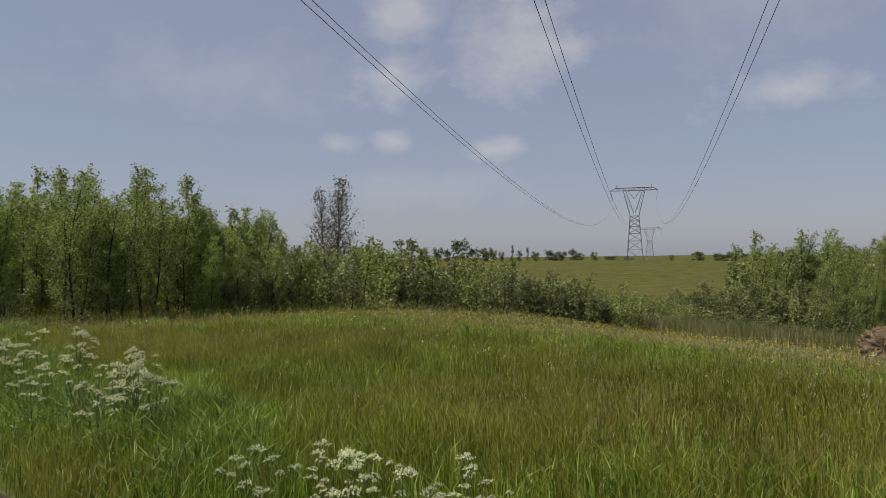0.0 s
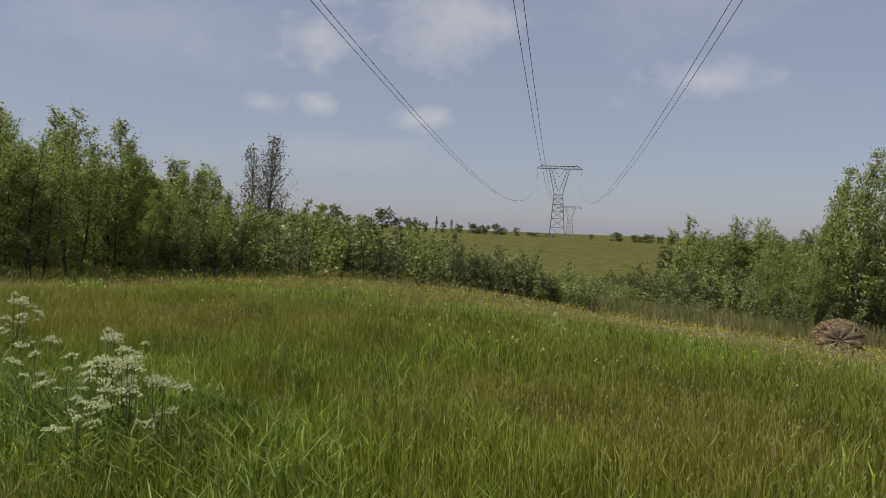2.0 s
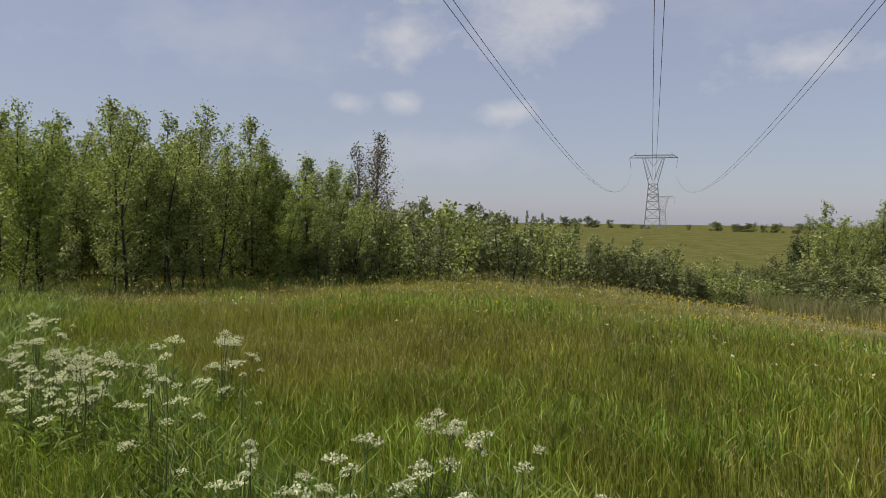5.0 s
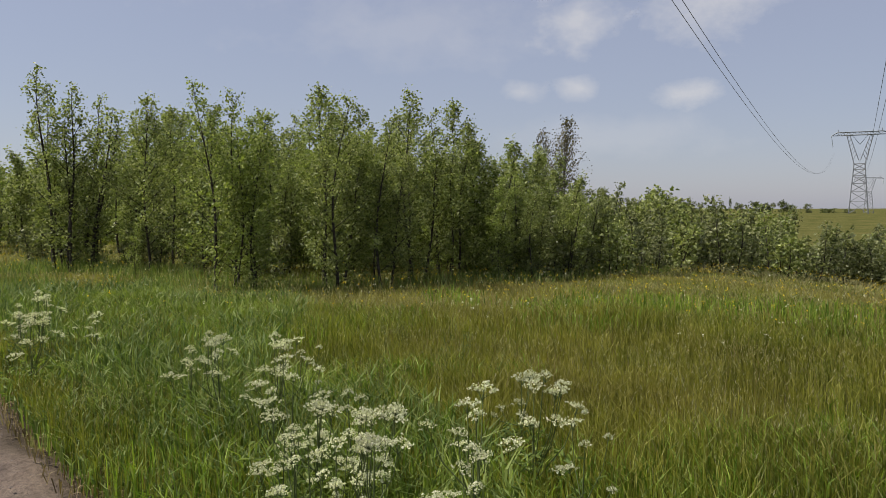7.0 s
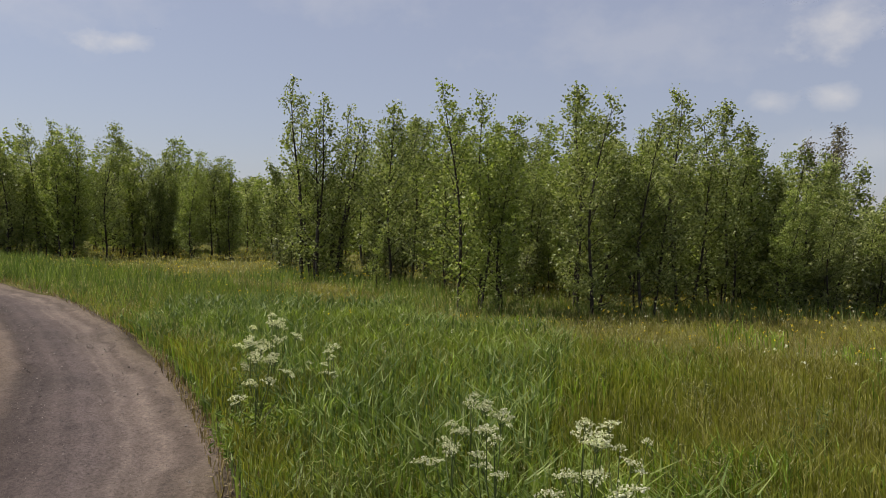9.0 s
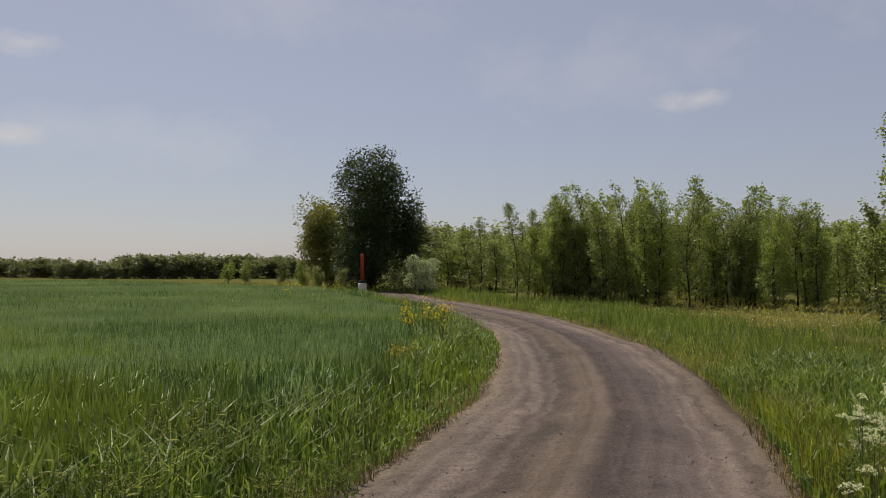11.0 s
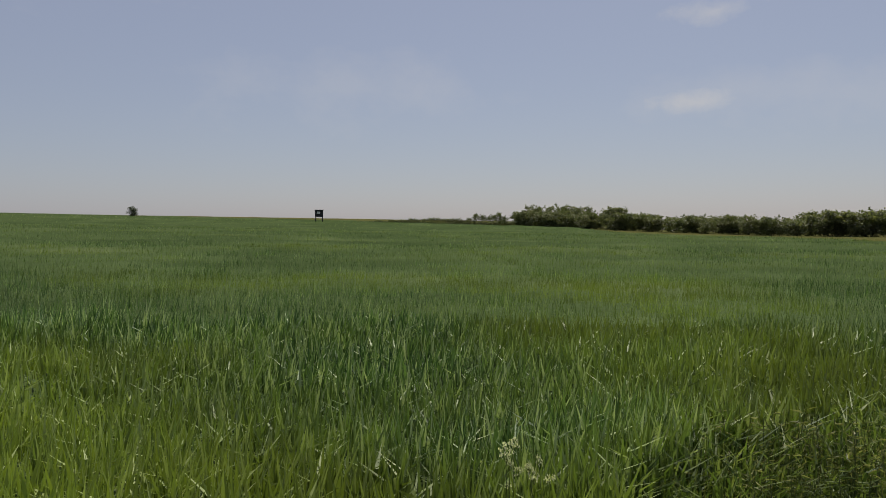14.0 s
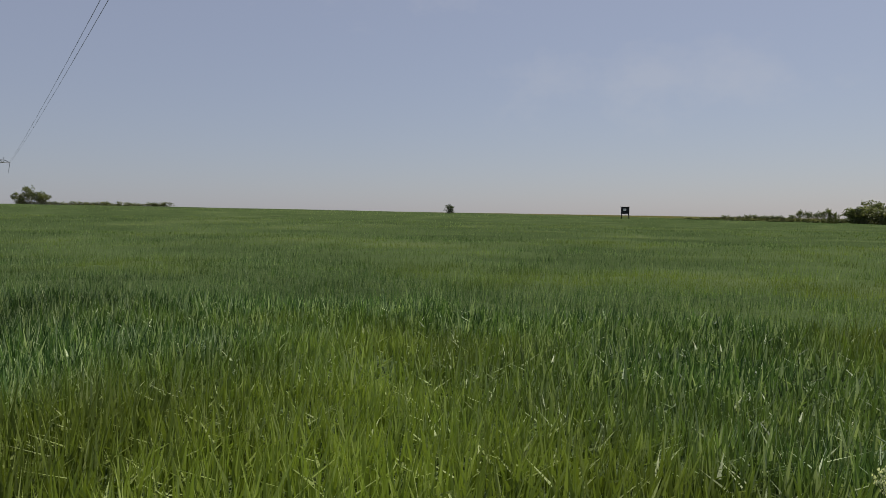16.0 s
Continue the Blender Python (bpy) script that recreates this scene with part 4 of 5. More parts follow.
# ---- flowers ----
def umbel_mesh(rng, r):
    """A flat white flower head: small domed clusters of florets on thin rays."""
    at, rays = [], []
    for k in range(10):
        a, q = k * 2.4, r * math.sqrt((k + 0.4) / 10)
        c = np.array([math.cos(a) * q, math.sin(a) * q, 0.25 * r - q * q / r * 0.45 + rng.uniform(-0.22, 0.22) * r])
        d = rng.normal(0, 1, (11, 3))
        d[:, 2] = np.abs(d[:, 2]) * 1.3
        at.append(c + d * r * 0.13)
        if k % 2 == 0:
            rays.append(tube([(0, 0, -0.7 * r), tuple(c * 0.5 + np.array([0, 0, -0.3 * r])), tuple(c)], [0.0016, 0.0012, 0.0008], 3))
    v, t = leaves(np.concatenate(at), r * 0.23, rng, 0.0, 1.0)
    vr, tr2 = join(rays)
    me = fast_mesh("umbel", np.concatenate([v, vr]), np.concatenate([t, tr2 + len(v)]), M_WHITE)
    me.materials.append(M_STALK)
    me.polygons.foreach_set("material_index", np.array([0] * len(t) + [1] * len(tr2), np.int32))
    return me


def cow_parsley(rng, height, heads, umbels):
    root = new("cow_parsley")
    tagged(root, "white-flowering cow parsley with feathery leaves in the verge", "wildflower", group="cow parsley along the track")
    stems, ends = [], []
    for k in range(heads):
        a = rng.uniform(0, 6.28)
        f = rng.uniform(0.35, 0.62)
        o = np.array([0.015 * math.cos(a), 0.015 * math.sin(a), height * f])
        e = np.array([math.cos(a) * height * rng.uniform(0.10, 0.34), math.sin(a) * height * rng.uniform(0.10, 0.34), height * rng.uniform(0.62, 1.08)])
        stems.append(tube([o, (o + e) / 2 + np.array([math.cos(a), math.sin(a), -0.3]) * 0.03, e], [0.003, 0.0024, 0.0018], 4))
        ends.append(e)
    stems.append(tube([(0, 0, -0.03), (0.01, 0, height * 0.4), (0, 0.01, height * 0.95)], [0.006, 0.005, 0.002], 5))
    ends.append(np.array([0, 0.01, height * 0.97]))
    v, t = join(stems)
    part("stem", fast_mesh("stem", v, t, M_STALK, True), root)
    n = 260
    a, q = rng.uniform(0, 6.28, n), rng.uniform(0.02, 0.30, n)
    at = np.stack([np.cos(a) * q, np.sin(a) * q, height * (0.12 + rng.uniform(0, 0.5, n)) * (1 - q)], 1)
    v, t = leaves(at, 0.042, rng, 0.1, 1.5, 0.20)
    tagged(part("foliage", fast_mesh("foliage", v, t, M_VERGE), root), kind="stuff")
    for e in ends:
        part("umbel", umbels[rng.integers(0, len(umbels))], root, "", pose(*e, rng.uniform(-22, 22), rng.uniform(-22, 22), rng.uniform(0, 360)) @ Matrix.Scale(rng.uniform(0.7, 1.25), 4))
    return root


fr = np.random.default_rng(41)
UMBELS = [umbel_mesh(fr, 0.030 + 0.005 * i) for i in range(4)]
PARSLEY = [cow_parsley(fr, 0.66, 5 + 2 * (i % 3), UMBELS) for i in range(5)]
SPOTS = [(-4.4, 6.6), (-3.9, 6.3), (-3.1, 5.8), (-4.9, 6.9), (-0.9, 3.8), (-1.0, 3.55), (-1.45, 3.8), (-0.5, 3.6), (-0.2, 3.5), (-2.8, 5.5), (-5.4, 7.7), (-4.0, 5.8), (-3.7, 6.9), (-3.6, 6.1), (-3.2, 5.8), (-3.2, 5.4), (-6.8, 8.6), (-7.2, 9.3), (-6.3, 8.2), (-6.0, 8.1), (-6.2, 7.8), (-5.5, 8.1), (-5.4, 8.7), (-5.1, 8.3), (-5.8, 7.7), (-7.8, 9.2), (-1.1, 3.95), (-0.95, 3.65), (-1.25, 3.7), (-0.65, 3.75), (-0.75, 4.0), (-0.3, 3.65)]
SPOTS_FAR = [(-8.1, 9.8), (-7.1, 9.4), (-5.6, 9.2), (-11.2, 10.9), (-7.5, 9.1), (-10.7, 10.7), (-6.57, 8.41), (-6.28, 8.13), (-6.22, 8.34), (-5.97, 8.0), (-6.02, 7.84), (-6.31, 7.9), (-5.99, 8.23), (-6.1, 7.75), (-3.42, 6.03), (-3.25, 5.85), (-3.3, 6.23), (-10.54, 10.33), (-11.1, 11.15), (-9.79, 10.47), (-9.68, 9.68)]
for i, (x, y) in enumerate(SPOTS + SPOTS_FAR):
    plant(PARSLEY[i % 5], x, y, 73 * i, fr.uniform(0.85, 1.12) * (0.78 if y < 4.2 else 1.0))
# in the crop's edge
plant(PARSLEY[1], -8.75, 4.85, 15, 0.98, wide=0.5)
plant(PARSLEY[2], -8.9, 4.95, 115, 0.85, wide=0.5)


def speckle(name, count, keep, lo, hi, hgt, size, mat, label, rng, per=5):
    x, y = scatter(lo, hi, count, rng, keep)
    at = np.stack([x, y, land(x, y) + hgt * rng.uniform(0.75, 1.15, len(x))], 1)
    at = np.repeat(at, per, 0) + rng.normal(0, size * 0.5, (len(at) * per, 3))
    v, t = leaves(at, size, rng, -0.3, 1.0)
    tagged(new(name, fast_mesh(name, v, t, mat)), label, "wildflower", kind="stuff")


sp = np.random.default_rng(43)
speckle("buttercups", 6.0, lambda x, y: in_meadow(x, y) & (side(x, y) > 3.2) & (wavy(x, y, 0.33, 5) > -0.35), 8, 36, 0.34, 0.021, M_YELLOW, "small yellow buttercups dotted over the meadow", sp, 3)
speckle("daisies", 1.2, lambda x, y: in_meadow(x, y) & (side(x, y) > 3), 6, 26, 0.38, 0.018, M_WHITE, "small pale flowers dotted over the meadow", sp)


def rape_clump(rng):
    root = new("yellow_flowers")
    tagged(root, "clump of bright yellow rape flowers in the field edge", "wildflower")
    stems, at = [], []
    for k in range(26):
        a, q = rng.uniform(0, 6.28), 0.34 * math.sqrt(rng.uniform(0, 1))
        x, y, h = math.cos(a) * q, math.sin(a) * q, rng.uniform(0.42, 0.66)
        stems.append(tube([(x * 0.6, y * 0.6, -0.02), (x * 0.8, y * 0.8, h * 0.5), (x, y, h)], [0.004, 0.003, 0.002], 4))
        at.append(np.array([x, y, h]) + rng.normal(0, 1, (14, 3)) * np.array([0.02, 0.02, 0.045]))
    v, t = join(stems)
    part("stem", fast_mesh("stem", v, t, M_STALK, True), root)
    v, t = leaves(np.concatenate(at), 0.02, rng, 0, 1.0)
    part("blossom", fast_mesh("blossom", v, t, M_YELLOW), root)
    return root


RAPE = rape_clump(fr)
for i, (x, y, s) in enumerate([(-19.3, 9.3, 1.6), (-17.0, 8.5, 0.8), (-12.5, 6.4, 0.5)]):
    plant(RAPE, x, y, 90 * i, s)
speckle("rape_in_crop", 1.3, lambda x, y: (side(x, y) < -2.6) & (side(x, y) > -7) & (x < -36) & (x > -52) & (y > 0), 25, 60, 0.76, 0.05, M_YELLOW, "yellow rape flowers scattered in the wheat", sp, 3)


def weed(rng, mat, label):
    root = new("weed")
    tagged(root, label, "weed", group="weeds in the field edge")
    stems, at = [], []
    for k in range(16):
        a, q = rng.uniform(0, 6.28), 0.30 * math.sqrt(rng.uniform(0, 1))
        x, y, h = math.cos(a) * q, math.sin(a) * q, rng.uniform(0.35, 0.7)
        stems.append(tube([(x * 0.4, y * 0.4, -0.02), (x * 0.8, y * 0.8, h * 0.6), (x, y, h)], [0.004, 0.003, 0.0018], 4))
        u = rng.uniform(0.25, 1.02, 26)[:, None]
        at.append(np.array([x * 0.5, y * 0.5, 0]) + u * np.array([x * 0.5, y * 0.5, h]) + rng.normal(0, 0.025, (26, 3)))
    v, t = join(stems)
    tagged(part("stalkwork", fast_mesh("stalkwork", v, t, M_STALK, True), root), kind="stuff")
    v, t = leaves(np.concatenate(at), 0.040, rng, -0.25, 1.7, 0.13)
    tagged(part("foliage", fast_mesh("foliage", v, t, mat), root), kind="stuff")
    return root


WEEDS = [weed(fr, M_STRAGGLE, "bushy yellow-green weed at the edge of the wheat"), weed(fr, M_VERGE, "bushy dark green weed at the edge of the wheat")]
for i, (x, y, k) in enumerate([(-10.6, 5.39, 0.85), (-10.0, 5.56, 0.7), (-10.26, 5.87, 0.75), (-10.2, 6.13, 0.7), (-12.1, 6.0, 0.9), (-11.8, 6.3, 0.8), (-11.0, 5.96, 0.8), (-10.4, 6.34, 0.65), (-9.86, 5.09, 0.6), (-9.87, 5.28, 0.55), (-10.9, 6.7, 0.7), (-11.2, 7.07, 0.65), (-11.6, 6.18, 0.85)]):
    plant(WEEDS[(0, 0, 1)[i % 3]], x, y, 61 * i, k)
along_track = np.where((fine_road[:, 0] < -8.9) & (fine_road[:, 0] > -40))[0]
for i in range(70):
    k = along_track[int(len(along_track) * fr.uniform(0, 1) ** 1.6)]
    o = -(ROAD_HALF + fr.uniform(0.4, 1.5))
    plant(WEEDS[i % 2], fine_road[k, 0] + fn[k, 0] * o, fine_road[k, 1] + fn[k, 1] * o, 57 * i, fr.uniform(0.45, 0.85))

for i in range(46):
    k = along_track[int(len(along_track) * fr.uniform(0, 1) ** 1.5)]
    o = ROAD_HALF + 0.4 + 3.4 * fr.uniform(0, 1) ** 1.4
    plant(WEEDS[i % 2], fine_road[k, 0] + fn[k, 0] * o, fine_road[k, 1] + fn[k, 1] * o, 57 * i, fr.uniform(0.35, 0.65))


# ---- the power line ----
def bar(a, b, r, sides=4):
    return tube([a, b], [r, r], sides)


def pylon(name, x, y, turn, height):
    root = new(name)
    tagged(root, "tall grey lattice steel pylon with a wide crossarm", "pylon", group="power line pylons")
    h = height
    zw, zc, bw, ww, vw, arm = 0.60 * h, 0.945 * h, 3.2, 1.75, 4.3, 9.3
    for sx in (-1, 1):
        for sy in (-1, 1):
            v, t = bar((sx * bw, sy * bw, -0.3), (sx * ww, sy * ww, zw), 0.16)
            part("leg", fast_mesh("leg", v, t, M_STEEL), root)
        pieces = []
        for sy in (-1, 1):
            pieces.append(bar((sx * ww, sy * ww, zw), (sx * vw, sy * 0.7, zc), 0.13))
            pieces.append(bar((sx * 0.3, sy * ww * 0.8, zw + 1.4), (sx * (vw - 1.0), sy * 0.6, zc), 0.10))
            for f in np.linspace(0.15, 0.9, 6):
                a = np.array((sx * ww, sy * ww, zw)) * (1 - f) + np.array((sx * vw, sy * 0.7, zc)) * f
                g = min(1, f + 0.1)
                b = np.array((sx * 0.3, sy * ww * 0.8, zw + 1.4)) * (1 - g) + np.array((sx * (vw - 1.0), sy * 0.6, zc)) * g
                pieces.append(bar(a, b, 0.06))
        v, t = join(pieces)
        part("upper_arm", fast_mesh("upper_arm", v, t, M_STEEL), root)
    pieces = []
    levels = [0.0, 0.24, 0.44, 0.61, 0.76, 0.89, 1.0]
    for lo, hi in zip(levels[:-1], levels[1:]):
        wl_, wh = bw + (ww - bw) * lo, bw + (ww - bw) * hi
        for q in range(4):
            c, s = (1, 0, -1, 0)[q], (0, 1, 0, -1)[q]
            f = lambda u, w_, z_: (c * w_ - s * u * w_, s * w_ + c * u * w_, z_)
            pieces += [bar(f(-1, wl_, lo * zw), f(1, wh, hi * zw), 0.08), bar(f(1, wl_, lo * zw), f(-1, wh, hi * zw), 0.08), bar(f(-1, wh, hi * zw), f(1, wh, hi * zw), 0.08)]
    v, t = join(pieces)
    part("bracing", fast_mesh("bracing", v, t, M_STEEL), root)
    pieces = []
    for sy in (-0.7, 0.7):
        pieces += [bar((-arm, 0, zc), (-vw, sy, zc), 0.12), bar((arm, 0, zc), (vw, sy, zc), 0.12), bar((-vw, sy, zc), (vw, sy, zc), 0.13), bar((-arm * 0.8, sy, zc + 1.1), (arm * 0.8, sy, zc + 1.1), 0.12),
                   bar((-arm, 0, zc), (-arm * 0.8, sy, zc + 1.1), 0.1), bar((arm, 0, zc), (arm * 0.8, sy, zc + 1.1), 0.1)]
        xs = np.linspace(-arm * 0.8, arm * 0.8, 17)
        for k in range(16):
            za, zb = (zc, zc + 1.1) if k % 2 else (zc + 1.1, zc)
            pieces.append(bar((xs[k], sy, za), (xs[k + 1], sy, zb), 0.06))
    for sx in (-1, 1):
        pieces.append(bar((sx * arm * 0.75, 0, zc + 1.1), (sx * arm * 0.75, 0, zc + 2.2), 0.1))
    v, t = join(pieces)
    part("crossarm", fast_mesh("crossarm", v, t, M_STEEL), root)
    for a, b in (((-arm, 0, zc), (-arm + 0.6, 0, zc - 4.2)), ((arm, 0, zc), (arm - 0.6, 0, zc - 4.2)), ((-2.6, 0, zc), (0, 0, zc - 3.4)), ((2.6, 0, zc), (0, 0, zc - 3.4))):
        u = np.linspace(0, 1, 29)
        pts = np.array(a)[None] * (1 - u[:, None]) + np.array(b)[None] * u[:, None]
        v, t = tube(pts, np.where(np.arange(29) % 2, 0.13, 0.05), 6)
        part("insulator", fast_mesh("insulator", v, t, M_GLASSY), root)
    root.matrix_basis = pose(x, y, ground_z(x, y), 0, 0, turn)
    return root


LINE = radians(-8.04)
LD, LN = np.array([-math.sin(LINE), math.cos(LINE)]), np.array([math.cos(LINE), math.sin(LINE)])
BD = np.array([-math.sin(radians(177.5)), math.cos(radians(177.5))])
P1 = LN * -3.62 + LD * 325
P2 = LN * -3.62 + BD * 378
pylon("pylon", P1[0], P1[1], -8.04, 30.2)
pylon("pylon", P2[0], P2[1], -2.0, 26.0)
far_p = LN * -3.62 + LD * 640
pylon("pylon", far_p[0] + 8, far_p[1], -8.04, 26.0)


def cable(side_off, pair):
    pts = []
    for s in np.concatenate([-378 * np.linspace(1, 0.03, 40), np.linspace(0, 325, 90)]):
        lat = -3.62 + side_off + pair
        if s >= 0:
            p = LN * lat + LD * s
            z = SAG[0] + SAG[1] * (s - SAG[2]) ** 2
        else:
            p = LN * lat + BD * -s
            z0 = SAG[0] + SAG[1] * SAG[2] ** 2
            z = z0 + (23.5 + ground_z(*P2) - z0) * (-s / 378) ** 1.3
        pts.append((p[0], p[1], z))
    v, t = tube(pts, [0.016] * len(pts), 5)
    return tagged(new("power_cable", fast_mesh("power_cable", v, t, M_WIRE, True)), "thin dark overhead power cable sagging between pylons", "cable", group="power line cables")


SAG = (7.5, 3.6e-4, 129.0)
for off in (-8.43, 0.0, 8.43):
    for pair in (-0.2, 0.2):
        cable(off, pair)


# ---- things in the fields ----
def bale(x, y, turn):
    root = new("straw_bale")
    tagged(root, "weathered brown round straw bale lying on the meadow", "bale")
    rng = np.random.default_rng(51)
    R, W = 0.70, 1.2
    th = np.linspace(0, 2 * math.pi, 65)
    rows, rs = [], []
    prof = [(0.0, -W / 2 + 0.05), (0.25, -W / 2 + 0.02), (0.5, -W / 2), (0.92, -W / 2 + 0.02), (0.99, -W / 2 + 0.09)] + [(1.0, q) for q in np.linspace(-W / 2 + 0.2, W / 2 - 0.2, 9)] + [(0.99, W / 2 - 0.09), (0.92, W / 2 - 0.02), (0.5, W / 2), (0.25, W / 2 - 0.02), (0.0, W / 2 - 0.05)]
    X, Y, Z = [], [], []
    for r, q in prof:
        rr_ = R * r * (1 + 0.03 * np.sin(th * 7 + q * 5) + 0.02 * np.sin(th * 17 + q * 11))
        X.append(rr_ * np.cos(th)); Y.append(np.full_like(th, q) + 0.015 * np.sin(th * 9)); Z.append(np.maximum(rr_ * np.sin(th), -R * 0.93) + R * 0.93)
    v, t = sheet(np.array(X), np.array(Y), np.array(Z))
    part("body", fast_mesh("body", v, t, M_STRAW, True), root)
    n = 2600
    a, q = rng.uniform(0.0, 6.28, n), rng.uniform(-W / 2, W / 2, n)
    p = np.stack([R * 0.99 * np.cos(a), q, np.maximum(R * 0.99 * np.sin(a), -R * 0.9) + R * 0.93], 1)
    v, t = leaves(p, 0.07, rng, 0, 1.6)
    part("loose_straw", fast_mesh("loose_straw", v, t, M_DRY), root)
    root.matrix_basis = pose(x, y, ground_z(x, y) - 0.02, 0, 0, turn) @ Matrix.Diagonal((1, 1, 0.82, 1))      # sagged by the weather


bale(11.19, 26.31, -24)


def ring_mesh(name, prof, mat, sides=14):
    th = np.linspace(0, 2 * math.pi, sides + 1)
    pr = np.array(prof)
    v, t = sheet(pr[:, :1] * np.cos(th), pr[:, :1] * np.sin(th), pr[:, 1:] + 0 * th)
    return fast_mesh(name, v, t, mat, True)


post = new("marker_post")
tagged(post, "red painted marker post on a white concrete base", "post")
part("base", ring_mesh("base", [(0, -0.1), (0.26, -0.1), (0.26, 0.62), (0.22, 0.68), (0, 0.68)], M_CONCRETE), post, "white concrete base")
part("collar", ring_mesh("collar", [(0.1, 0.68), (0.2, 0.68), (0.2, 0.86), (0.1, 0.88)], M_TAR), post, "black collar")
part("pole", ring_mesh("pole", [(0, 0.86), (0.10, 0.86), (0.10, 2.38), (0.07, 2.45), (0, 2.45)], M_RED), post, "red pole")
post.matrix_basis = pose(-53.2, 11.95, ground_z(-53.2, 11.95))


def box(name, x0, x1, y0, y1, z0, z1, mat, parent, bevel=0.012):
    bm = bmesh.new()
    bmesh.ops.create_cube(bm, size=1)
    for w_ in bm.verts:
        w_.co = Vector(((x0 + x1) / 2 + w_.co.x * (x1 - x0), (y0 + y1) / 2 + w_.co.y * (y1 - y0), (z0 + z1) / 2 + w_.co.z * (z1 - z0)))
    bmesh.ops.bevel(bm, geom=bm.edges[:], offset=bevel, segments=1, affect="EDGES")
    me_ = bpy.data.meshes.new(name)
    bm.to_mesh(me_)
    bm.free()
    me_.materials.append(mat)
    return part(name, me_, parent)


stand = new("hunting_stand")
tagged(stand, "dark boarded hunting stand on short legs in the wheat", "hunting stand")
for sx in (-1, 1):
    for sy in (-1, 1):
        v, t = bar((sx * 0.95, sy * 0.95, -0.2), (sx * 0.75, sy * 0.75, 1.55), 0.09)
        part("leg", fast_mesh("leg", v, t, M_BOARD), stand)
box("floor", -0.95, 0.95, -0.95, 0.95, 1.5, 1.62, M_BOARD, stand)
for q in range(4):
    for k in range(8):
        u0 = -0.9 + k * 0.225
        z0, z1 = (1.63, 3.05)
        if q < 2:
            sgn = 1 if q == 0 else -1
            if k in (3, 4, 5):
                box("board", u0, u0 + 0.215, sgn * 0.9 - 0.02, sgn * 0.9 + 0.02, 1.63, 2.2, M_BOARD, stand, 0.004)
                box("board", u0, u0 + 0.215, sgn * 0.9 - 0.02, sgn * 0.9 + 0.02, 2.75, 3.05, M_BOARD, stand, 0.004)
            else:
                box("board", u0, u0 + 0.215, sgn * 0.9 - 0.02, sgn * 0.9 + 0.02, z0, z1, M_BOARD, stand, 0.004)
        else:
            sgn = 1 if q == 2 else -1
            box("board", sgn * 0.9 - 0.02, sgn * 0.9 + 0.02, u0, u0 + 0.215, z0, z1, M_BOARD, stand, 0.004)
box("roof", -1.1, 1.1, -1.1, 1.1, 3.06, 3.16, M_BOARD, stand)
box("shutter", -0.2, 0.45, 0.90, 0.93, 2.22, 2.74, M_PANEL, stand)
stand.matrix_basis = pose(-140.2, -124.1, ground_z(-140.2, -124.1), 0, 0, -48)

# pebbles on the track
pr_ = np.random.default_rng(61)
x, y = scatter(0.5, 16, 60, pr_, lambda x, y: (np.abs(side(x, y)) < ROAD_HALF) & (bearing(x, y, -6, 6) > 20) & (bearing(x, y, -6, 6) < 150))
sd_ = side(x, y)
n = len(x)
sz = 0.004 + 0.012 * pr_.uniform(0, 1, n) ** 4
acn = sd_ / ROAD_HALF
zz = land(x, y) - 0.045 * np.exp(-((acn + 0.50) / 0.16) ** 2) - 0.045 * np.exp(-((acn - 0.56) / 0.17) ** 2) + 0.004
octa = np.array([(1, 0, 0), (0, 1, 0), (-1, 0, 0), (0, -1, 0), (0, 0, 0.7), (0, 0, -0.7)])
oct_t = np.array([(0, 1, 4), (1, 2, 4), (2, 3, 4), (3, 0, 4), (1, 0, 5), (2, 1, 5), (3, 2, 5), (0, 3, 5)])
v = (np.stack([x, y, zz], 1)[:, None] + octa[None] * sz[:, None, None] * pr_.uniform(0.6, 1.3, (n, 6, 1))).reshape(-1, 3)
t = (np.arange(n)[:, None, None] * 6 + oct_t[None]).reshape(-1, 3)
tagged(new("pebbles", fast_mesh("pebbles", v, t, M_STONE)), "small loose stones on the dirt track", "pebbles", kind="stuff")


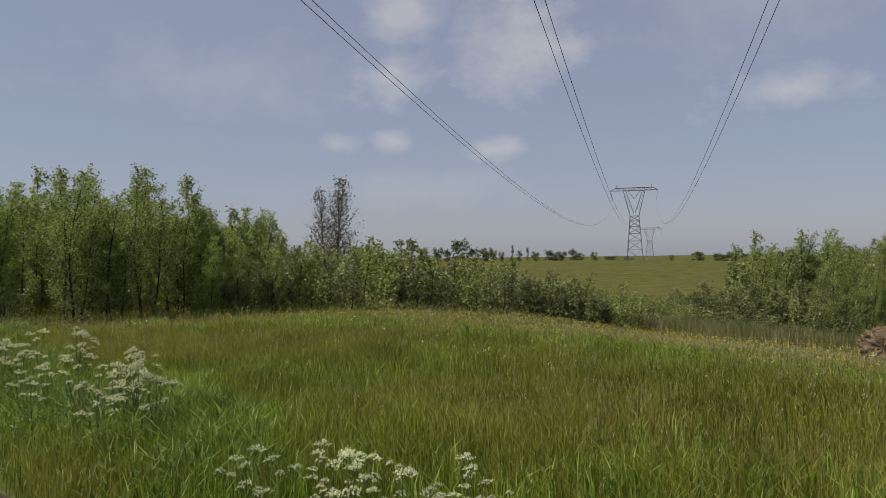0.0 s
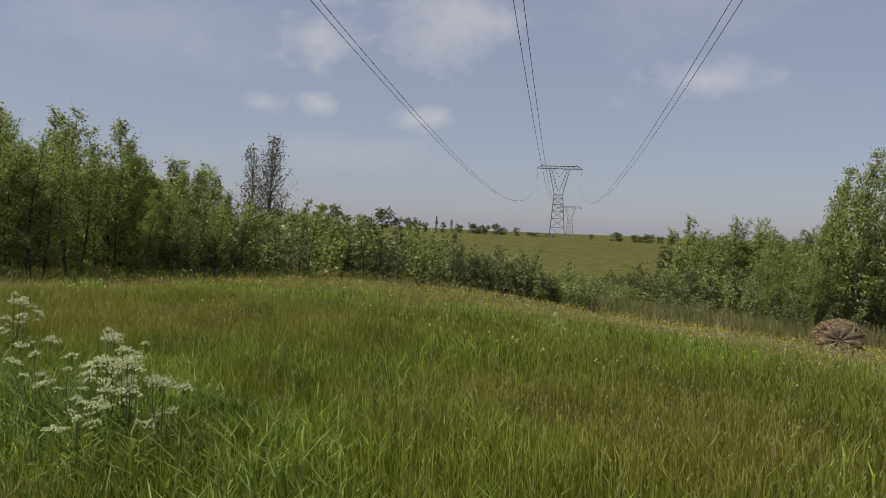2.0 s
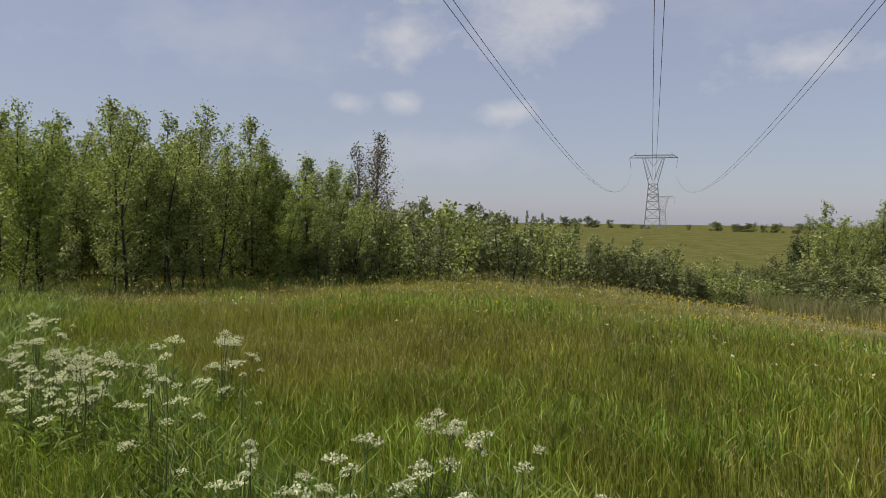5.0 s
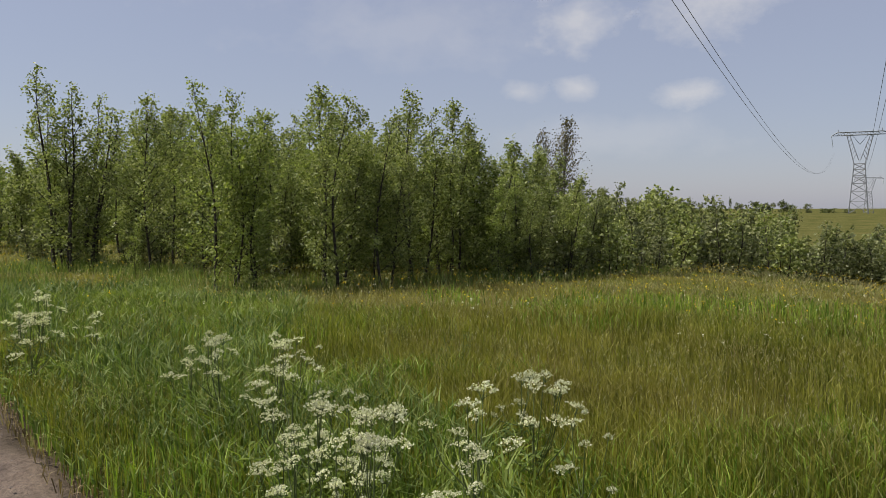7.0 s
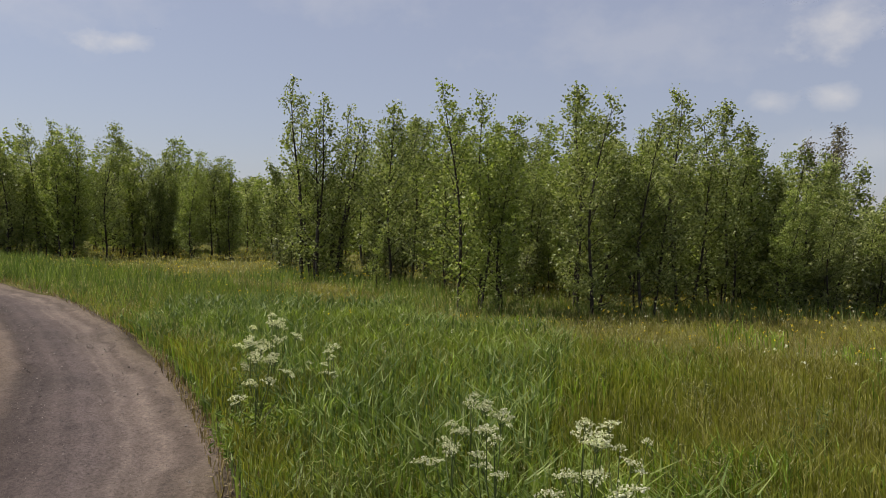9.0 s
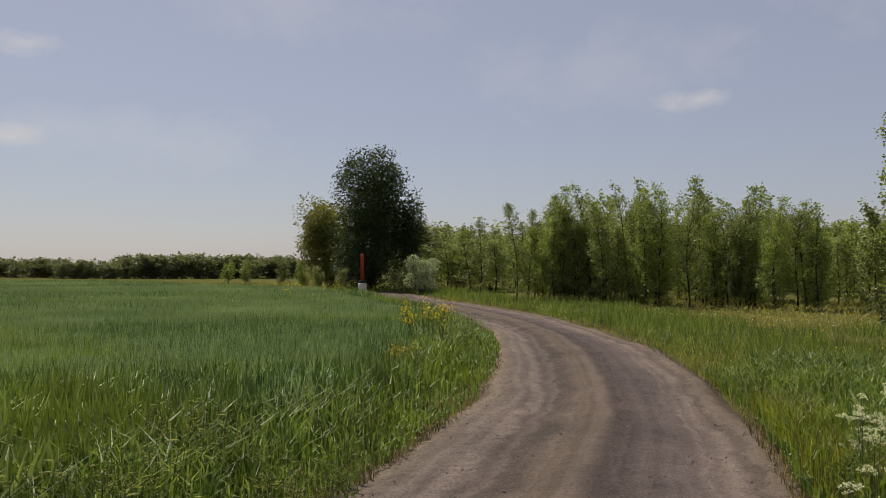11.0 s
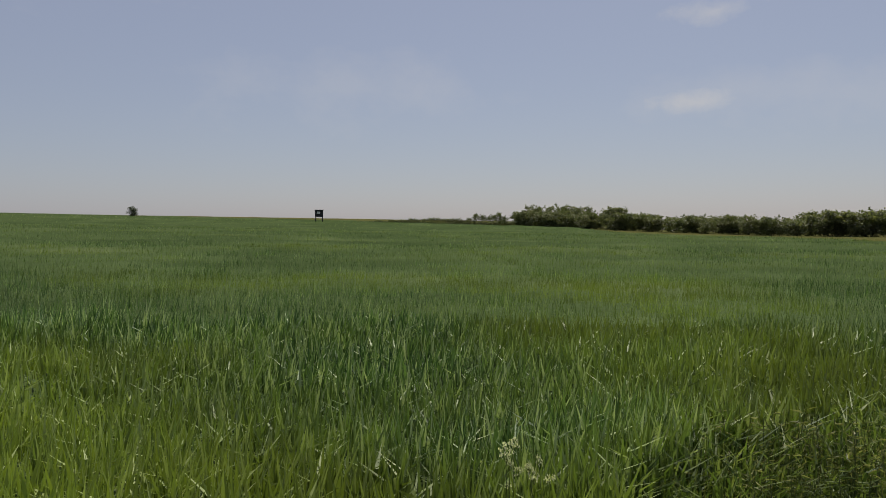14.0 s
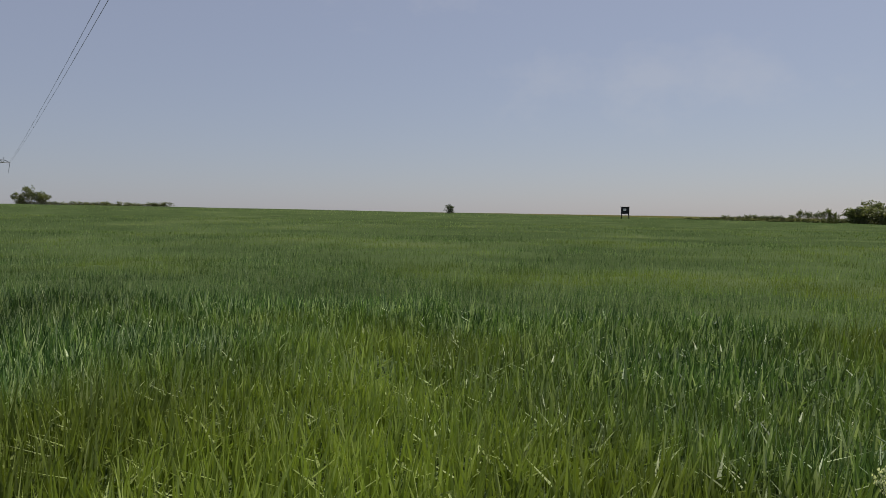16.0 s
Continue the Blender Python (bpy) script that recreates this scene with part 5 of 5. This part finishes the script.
# ---- clouds far away ----
def cloud_material(name, most):
    m, n, l, b, out = material(name)
    n.remove(b)
    uv = n.new("ShaderNodeUVMap")
    gm = n.new("ShaderNodeVectorMath")
    gm.operation = "LENGTH"
    l.new(uv.outputs[0], gm.inputs[0])
    info = n.new("ShaderNodeObjectInfo")
    t1 = noise_tex(n, l, 0.0042, 7, 0.62, (1, 1, 1.5))
    fall = ramp(n, [(0.0, (1, 1, 1)), (1.0, (0, 0, 0))])
    l.new(gm.outputs["Value"], fall.inputs[0])
    mu = n.new("ShaderNodeMath")
    mu.operation = "MULTIPLY_ADD"
    l.new(fall.outputs[0], mu.inputs[0])
    mu.inputs[1].default_value = 0.50
    l.new(t1.outputs[0], mu.inputs[2])
    cut = ramp(n, [(0.64, (0, 0, 0)), (0.97, (most, most, most))])
    l.new(mu.outputs[0], cut.inputs[0])
    em = n.new("ShaderNodeEmission")
    em.inputs[0].default_value, em.inputs[1].default_value = (1.0, 0.97, 0.95, 1), CLOUD
    tr_ = n.new("ShaderNodeBsdfTransparent")
    ms = n.new("ShaderNodeMixShader")
    l.new(cut.outputs[0], ms.inputs[0])
    l.new(tr_.outputs[0], ms.inputs[1])
    l.new(em.outputs[0], ms.inputs[2])
    l.new(ms.outputs[0], out.inputs[0])
    return m


CLOUD = 0.62
M_CLOUD, M_WISP = cloud_material("thin_cloud", 0.48), cloud_material("high_wisps", 0.16)


def cloud(b, e, wide, high, mat=M_CLOUD):
    """A patch of the far sky, degrees of bearing, height and size."""
    R = 2600
    us, vs = np.linspace(-1, 1, 13), np.linspace(-1, 1, 9)
    U, V = np.meshgrid(us, vs)
    bb, ee = np.radians(b + U * wide / 2), np.radians(e + V * high / 2)
    v_, t_ = sheet(-R * np.sin(bb) * np.cos(ee), R * np.cos(bb) * np.cos(ee), R * np.sin(ee))
    me_ = fast_mesh("cloud", v_, t_, mat, True)
    u_ = me_.uv_layers.new(name="UVMap")
    ix = np.empty(len(me_.loops), np.int32)
    me_.loops.foreach_get("vertex_index", ix)
    uvs = np.stack([U.ravel(), V.ravel()], 1).astype(np.float32)
    u_.data.foreach_set("uv", uvs[ix].ravel())
    ob = new("backdrop_cloud", me_)
    ob.visible_shadow = False
    tagged(ob, "soft pale cumulus cloud in hazy sky", "cloud", kind="structure")


for c in [(0.6, 15.0, 14, 10), (10.3, 13.0, 9, 7), (9.8, 17.6, 10, 6), (9.9, 8.6, 4.6, 2.8), (14.1, 8.4, 5, 2.8), (2.8, 8.0, 8, 3), (-17.9, 11.0, 14, 5), (105.5, 14.6, 10, 2.6), (107.0, 8.6, 7, 2.2),
          (59.0, 11.7, 9, 2.2), (24, 20, 12, 4), (1, 21, 18, 6)]:
    cloud(*c)
for c in [(-14, 17, 30, 12), (22, 13, 34, 10), (44, 18, 26, 12), (66, 14, 30, 9), (88, 19, 30, 10), (100, 9, 34, 7), (132, 10, 34, 8), (150, 18, 30, 10), (8, 5, 34, 5)]:
    cloud(*c, M_WISP)
